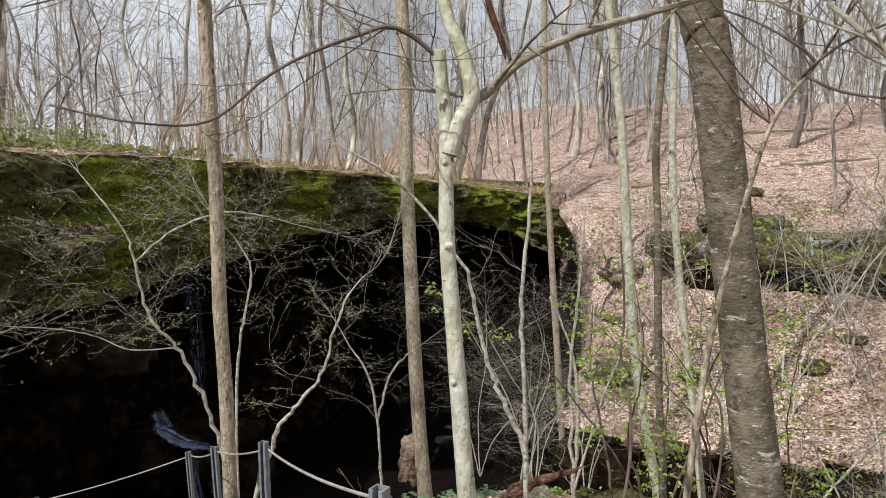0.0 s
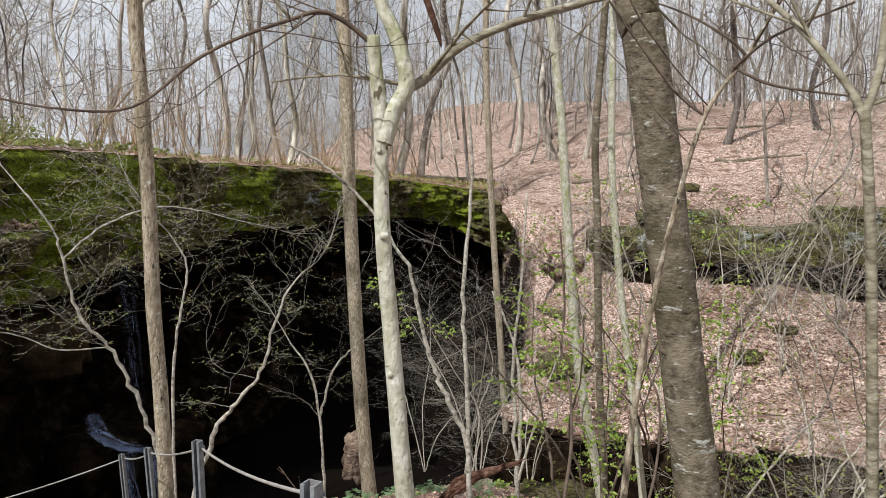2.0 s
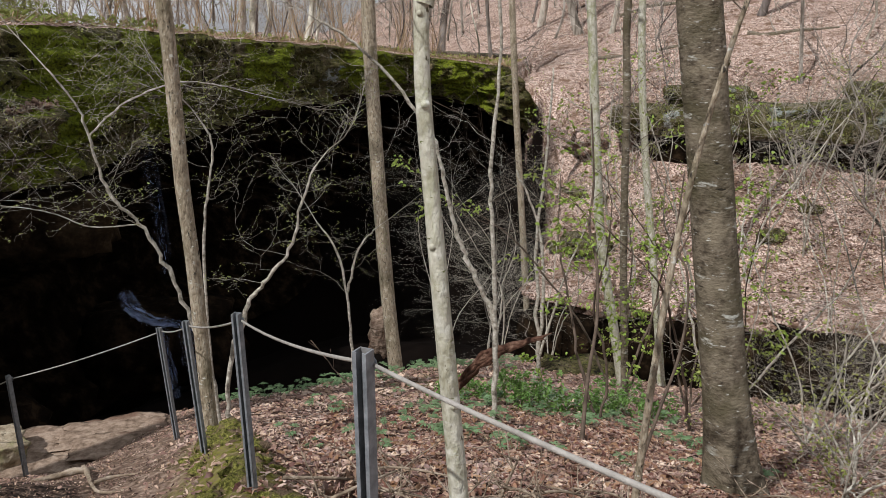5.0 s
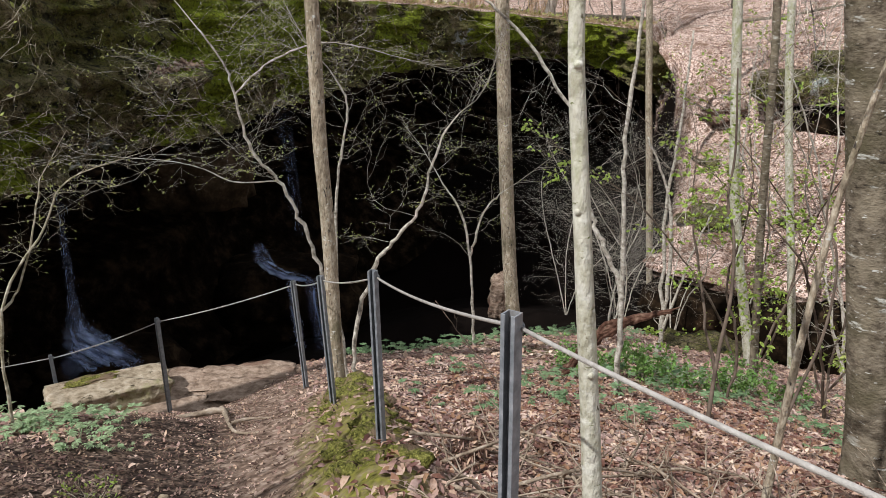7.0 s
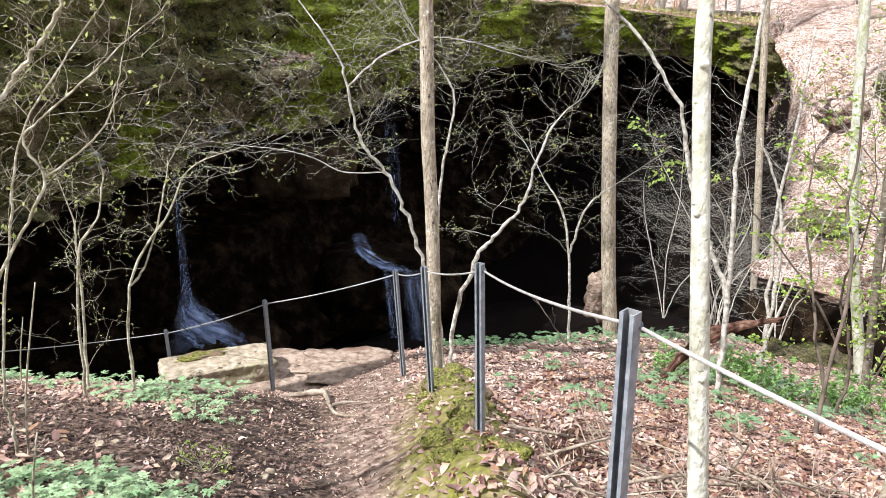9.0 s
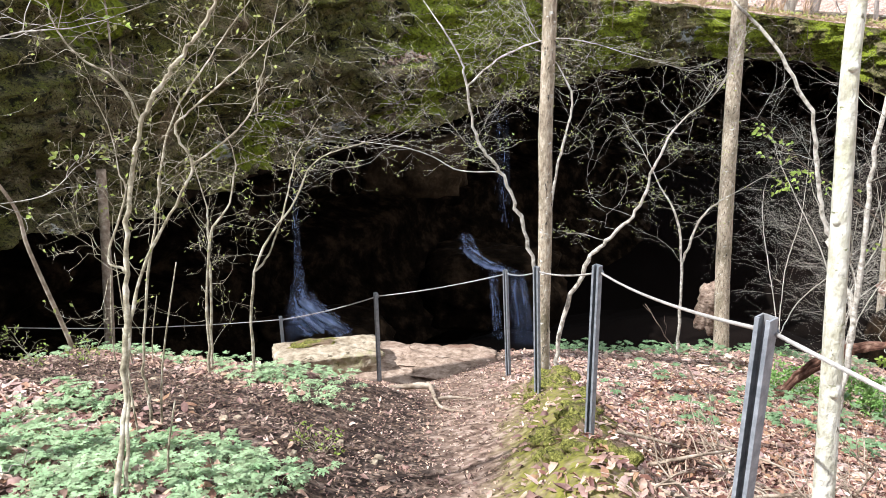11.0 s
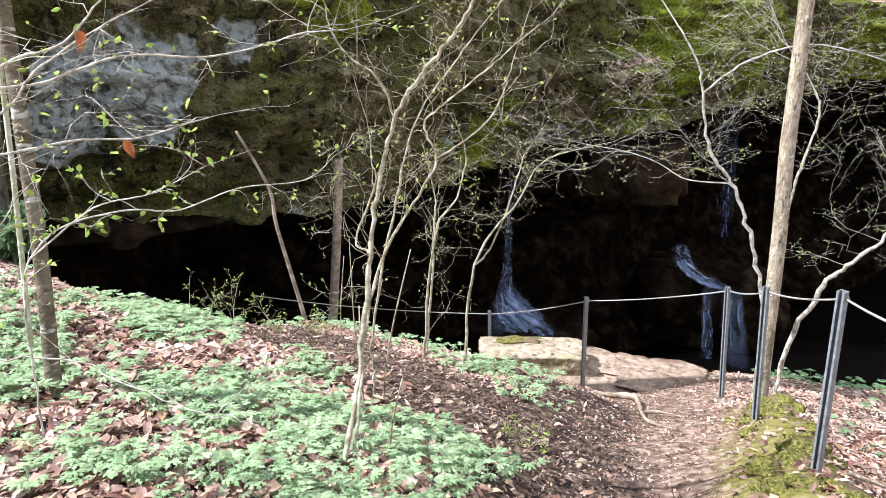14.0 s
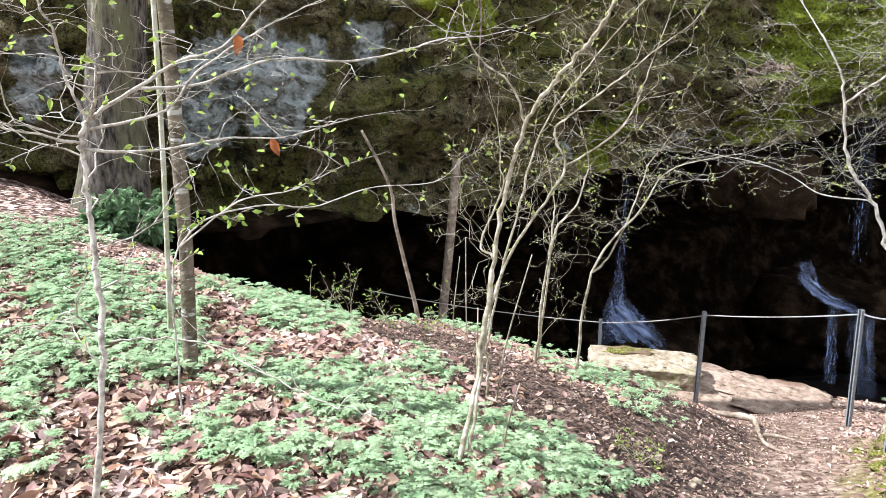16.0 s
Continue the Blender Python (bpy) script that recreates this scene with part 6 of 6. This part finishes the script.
for k, (x, y, h, s) in enumerate([(5.4, 9.6, 4.0, 1.7), (7.6, 10.6, 5.0, 2.2), (5.6, 12.6, 5.2, 2.2), (8.8, 13.4, 5.6, 2.4)]):
    bush("twiggy_bush", "bare bush with crossing thin grey twigs on the valley side", x, y, h, 500 + k, 3, spread=s, flat=0.4, r=0.02, kids=5, lean=0.35, every=3)
for k, (x, y, h, s) in enumerate([(3.5, 5.6, 1.2, 0.8), (4.0, 6.4, 1.5, 0.9), (4.7, 7.4, 1.8, 1.0), (5.6, 8.6, 2.0, 1.1), (6.6, 11.0, 2.6, 1.3)]):
    bush("twiggy_bush", "arching grey-twigged bush on the leafy bank", x, y, h, 240 + k, 4, spread=s, flat=0.25, r=0.016, kids=6, lean=0.6, buds=LEAF_BUD if k % 2 else None, leaf_n=1)
for k, (x, y, h, s) in enumerate([(2.9, 10.4, 4.2, 1.2), (3.9, 13.2, 5.6, 1.4), (2.2, 8.6, 3.2, 1.0), (4.6, 12.0, 4.6, 1.3), (3.5, 9.0, 3.6, 1.1)]):
    bush("leafing_sapling", "young tree with fresh yellow-green leaves", x, y, h, 260 + k, 2, TWIG_DARK, LEAF_YOUNG, (0.055, 0.03), s, 0.5, 0.022, 0.2, 4, 2, 4)
for k, (x, y, h, s) in enumerate([(6.4, 24.5, 6.0, 1.4), (8.6, 24.0, 6.5, 1.4), (5.6, 20.5, 7.0, 1.5), (9.5, 21.0, 6.0, 1.4), (11.5, 22.0, 5.0, 1.4), (7.2, 17.5, 6.5, 1.5), (6.2, 15.0, 6.5, 1.4), (10.0, 17.0, 5.5, 1.4)]):
    bush("slope_sapling", "thin bare sapling on the sunlit slope", x, y, h, 280 + k, 2, TWIG, LEAF_BUD, (0.05, 0.03), s, 0.2, 0.035, 0.12, 5, 1, 5)
for k in range(22):
    rr = random.Random(300 + k)
    u = 0.34 + 0.36 * k / 21
    p, way, top, lip = brink(u)
    s = p + way * rr.uniform(0.4, 2.6)
    if u < 0.47:
        bush("edge_bush", "low bush with fresh green leaves on the cliff's edge", s.x, s.y, rr.uniform(0.35, 0.7), 300 + k, 5, TWIG, LEAF_BUD, (0.06, 0.035), 0.4, 0.3, 0.008, 1.0, 4, 1, 4, z=top, leaf_p=0.5)
    else:
        bush("edge_bush", "tan thicket of dry stalks on the cliff's edge", s.x, s.y, rr.uniform(1.3, 2.6), 300 + k, 12, DRY_STALK, None, (0.05, 0.03), 0.7, 0.1, 0.016, 0.3, 3, 1, 6, z=top)


# ---- herbs, grass and fallen leaves ----
def shaded_green(x, y):
    """How thick the herbs stand: on the bank above the trail and along the brink."""
    v = ramp(trail_x(y) - x, 0.35, 0.9) * (1 - ramp(y, 4.2, 6.2)) * ramp(y, -1.0, 0.6) * (0.4 + 0.6 * ramp(x, -7.0, -4.5))
    soil = bare_bank(x, y)
    v *= 1 - 0.7 * ramp(y + 0.15 * (x + 3), 2.9, 3.1) * ramp(x, -6.0, -5.2)
    return v * (0.06 + 1.3 * ramp(fbm(x * 1.1, y * 1.1, 7.0), -0.15, 0.25)) * max(0.0, 1 - 0.94 * soil)


def herb(w, x, y, size, rng):
    """A tuft of finely divided leaves on thin stalks."""
    base = Vector((x, y, zg(x, y)))
    for _ in range(rng.choice((3, 4, 4, 5))):
        a = rng.uniform(0, 2 * math.pi)
        out = Vector((math.cos(a), math.sin(a), 0))
        side = Vector((-out.y, out.x, 0))
        tip = base + out * size * rng.uniform(0.3, 0.8) + Vector((0, 0, size * rng.uniform(0.55, 1.0)))
        w.tube([base, base.lerp(tip, 0.6) + Vector((0, 0, size * 0.15)), tip], [0.0016, 0.0014, 0.001], 3, cap=False)
        droop = Vector((0, 0, rng.uniform(-0.25, 0.12)))
        for k in range(5):
            b = (k - 2) * 0.62 + rng.uniform(-0.15, 0.15)
            d = out * math.cos(b) + side * math.sin(b) + droop
            ln = size * rng.uniform(0.42, 0.62) * (1.15 - 0.1 * abs(k - 2))
            q = tip + d * ln * 0.12
            n = len(w.v)
            sd = d.cross(Vector((0, 0, 1))).normalized()
            up = Vector((0, 0, ln * rng.uniform(0.02, 0.12)))
            prof = [(0.0, 0.02), (0.2, 0.2), (0.28, 0.05), (0.48, 0.27), (0.56, 0.07), (0.76, 0.2), (0.83, 0.06), (1.0, 0.03)]
            for t, wd in prof:
                c = q + d * ln * t + up * math.sin(math.pi * t) * 1.4
                w.v += [c + sd * ln * wd, c - sd * ln * wd]
            for i in range(len(prof) - 1):
                w.f.append((n + 2 * i, n + 2 * i + 1, n + 2 * i + 3, n + 2 * i + 2))


rng = random.Random(9)
herbs = Wood()
count = 0
while count < 2450:
    x, y = rng.uniform(-7.4, -0.9), rng.uniform(-0.4, 6.0)
    if rng.random() < shaded_green(x, y):
        herb(herbs, x, y, rng.uniform(0.04, 0.095), rng)
        count += 1
tagged(herbs.make("herb_carpet", LEAF_HERB), "carpet of blue-green finely divided woodland herbs on the bank", "herbs", kind="stuff")
green = Wood()
for _ in range(280):
    k = rng.random()
    if k < 0.45:
        x = rng.uniform(-2.6, 2.8)
        y = 9.2 + 2.1 * soft(x + 2.0) + rng.gauss(0, 0.45)
    elif k < 0.8:
        x, y = rng.gauss(2.0, 0.9), rng.gauss(9.6, 1.2)
    else:
        x, y = rng.uniform(-1.2, 3.0), rng.uniform(5.5, 9)
    herb(green, x, y, rng.uniform(0.07, 0.15), rng)
tagged(green.make("green_tufts", LEAF_GREEN), "scattered fresh green woodland plants near the brink", "herbs", kind="stuff")


def litter(count, area, size, seed, keep):
    """Curled dry leaves lying every way on the ground."""
    rng = random.Random(seed)
    w = Wood()
    made = 0
    while made < count:
        x, y = rng.uniform(area[0], area[1]), rng.uniform(area[2], area[3])
        if rng.random() > keep(x, y):
            continue
        made += 1
        a, ln = rng.uniform(0, 2 * math.pi), size * rng.uniform(0.55, 1.35)
        d = Vector((math.cos(a), math.sin(a), rng.gauss(0, 0.3))).normalized()
        s = Vector((-math.sin(a), math.cos(a), rng.gauss(0, 0.35))).normalized()
        up = d.cross(s)
        c = Vector((x, y, zg(x, y) + 0.012 + ln * rng.uniform(0.0, 0.25)))
        wd, curl, arch = ln * rng.uniform(0.16, 0.34), rng.uniform(-0.4, 1.1), rng.uniform(-0.5, 0.9)
        n = len(w.v)
        w.v.append(c - d * ln * 0.5 - up * arch * ln * 0.38)
        for t, k in ((-0.18, rng.uniform(0.6, 1.0)), (0.2, rng.uniform(0.6, 1.0))):
            m = c + d * ln * t - up * arch * ln * (t * t) * 1.5
            w.v += [m + s * wd * k + up * curl * wd * k, m, m - s * wd * k * rng.uniform(0.6, 1.1) + up * curl * wd * k * rng.uniform(0.3, 1.2)]
        w.v.append(c + d * ln * 0.52 - up * arch * ln * 0.4)
        w.f += [(n, n + 1, n + 2), (n, n + 2, n + 3), (n + 1, n + 4, n + 5, n + 2), (n + 2, n + 5, n + 6, n + 3), (n + 4, n + 7, n + 5), (n + 5, n + 7, n + 6)]
    return w


def leafy(x, y):
    return (1 - 0.97 * min(1.0, on_trail(x, y) * 1.9)) * (1 - 0.93 * bare_bank(x, y)) * (1 - 0.8 * moss_bank(x, y)) * (1 if beyond(x, y) < 0.8 else 0.1)


leaves = litter(50000, (-6.5, 4.5, 0.3, 9.5), 0.052, 21, lambda x, y: leafy(x, y) * (1 - 0.55 * ramp(y, 4, 9)))
tagged(leaves.make("leaf_litter", LEAF_DRY), "curled brown and pinkish dry leaves covering the ground", "dry leaves", kind="stuff")
leaves = litter(9500, (-1.0, 4.5, 2.2, 8.5), 0.062, 28, leafy)
tagged(leaves.make("leaf_litter", LEAF_RUSSET), "red-brown curled leaves on the slope below the fence", "dry leaves", kind="stuff")
leaves = litter(1500, (-5.5, 0.0, 0.2, 3.2), 0.075, 29, leafy)
tagged(leaves.make("leaf_litter", LEAF_RUSSET), "red-brown curled leaves between the herbs", "dry leaves", kind="stuff")
leaves = litter(5200, (-5.5, 0.5, 0.2, 3.2), 0.085, 27, leafy)
tagged(leaves.make("leaf_litter", LEAF_DRY), "large curled brown oak leaves lying between the herbs", "dry leaves", kind="stuff")
leaves = litter(4500, (-4.5, 0, 0.5, 8), 0.021, 25, lambda x, y: on_trail(x, y))
tagged(leaves.make("leaf_litter", LEAF_DRY), "crumbled leaf bits trodden into the trail", "dry leaves", kind="stuff")
leaves = litter(12000, (-6.0, 0, 0.5, 9), 0.026, 26, lambda x, y: max(0.35 * on_trail(x, y), bare_bank(x, y)))
tagged(leaves.make("leaf_mould", LEAF_DARK), "dark crumbly leaf mould on the bare soil", "dry leaves", kind="stuff")
leaves = litter(15000, (3, 20, 19, 36), 0.15, 23, lambda x, y: 1.0 if x > 0.2 * y and y + 0.55 * x > 24.5 else 0.0)
tagged(leaves.make("leaf_litter", LEAF_SUNLIT), "dry leaves on the hillside, sunlight put into their pale colour", "dry leaves", kind="stuff")
leaves = litter(10000, (-4, 10, 9, 20), 0.1, 22, lambda x, y: 1.0 if x > -2 + 0.3 * (y - 9) else 0.0)
tagged(leaves.make("leaf_litter", LEAF_DRY), "dry leaves on the slope beyond the brink", "dry leaves", kind="stuff")


def edge_growth():
    """Dry grass and green leaves that fringe the cliff's edge and hang over it."""
    rng = random.Random(12)
    dry, fresh = Wood(), Wood()
    for _ in range(5200):
        u = rng.uniform(0.3, 0.8)
        p, way, top, lip = brink(u)
        s = p + way * (rng.random() ** 2 * 4 - 0.15)
        a, tall = rng.uniform(0, 6.283), rng.uniform(0.1, 0.45)
        d = Vector((math.cos(a) * 0.7, math.sin(a) * 0.7, rng.uniform(0.1, 1.2))) - way * 0.35
        q = Vector((s.x, s.y, top + 0.05 + 0.012 * max(0.0, (s - p).dot(way))))
        if rng.random() < (0.7 if u < 0.5 else 0.25):
            fresh.blade(q + Vector((0, 0, rng.uniform(0, 0.15))), d, tall * 0.5, tall * 0.22, rng)
        else:
            dry.blade(q, d, tall, 0.014 + 0.02 * rng.random(), rng)
    tagged(dry.make("dry_grass", DRY_STALK), "tan dry grass fringing the cliff's edge", "grass", kind="stuff")
    tagged(fresh.make("edge_leaves", LEAF_BUD), "small fresh leaves along the cliff's edge", "leaves", kind="stuff")


edge_growth()

rng = random.Random(31)
shelf = Wood()
for _ in range(600):
    y = rng.gauss(14.6, 0.55)
    shelf.blade((rng.uniform(-7.8, -7.0) - 0.02 * (y - 14.6), y, 0.13 + 0.12 * rng.random()), (rng.gauss(0, 1), rng.gauss(0, 1), rng.gauss(0, 0.3)), rng.uniform(0.08, 0.15), 0.07, rng, 0.5)
tagged(shelf.make("leaf_pile", LEAF_DRY), "dry leaves heaped on a small shelf of the cliff", "dry leaves", kind="stuff")
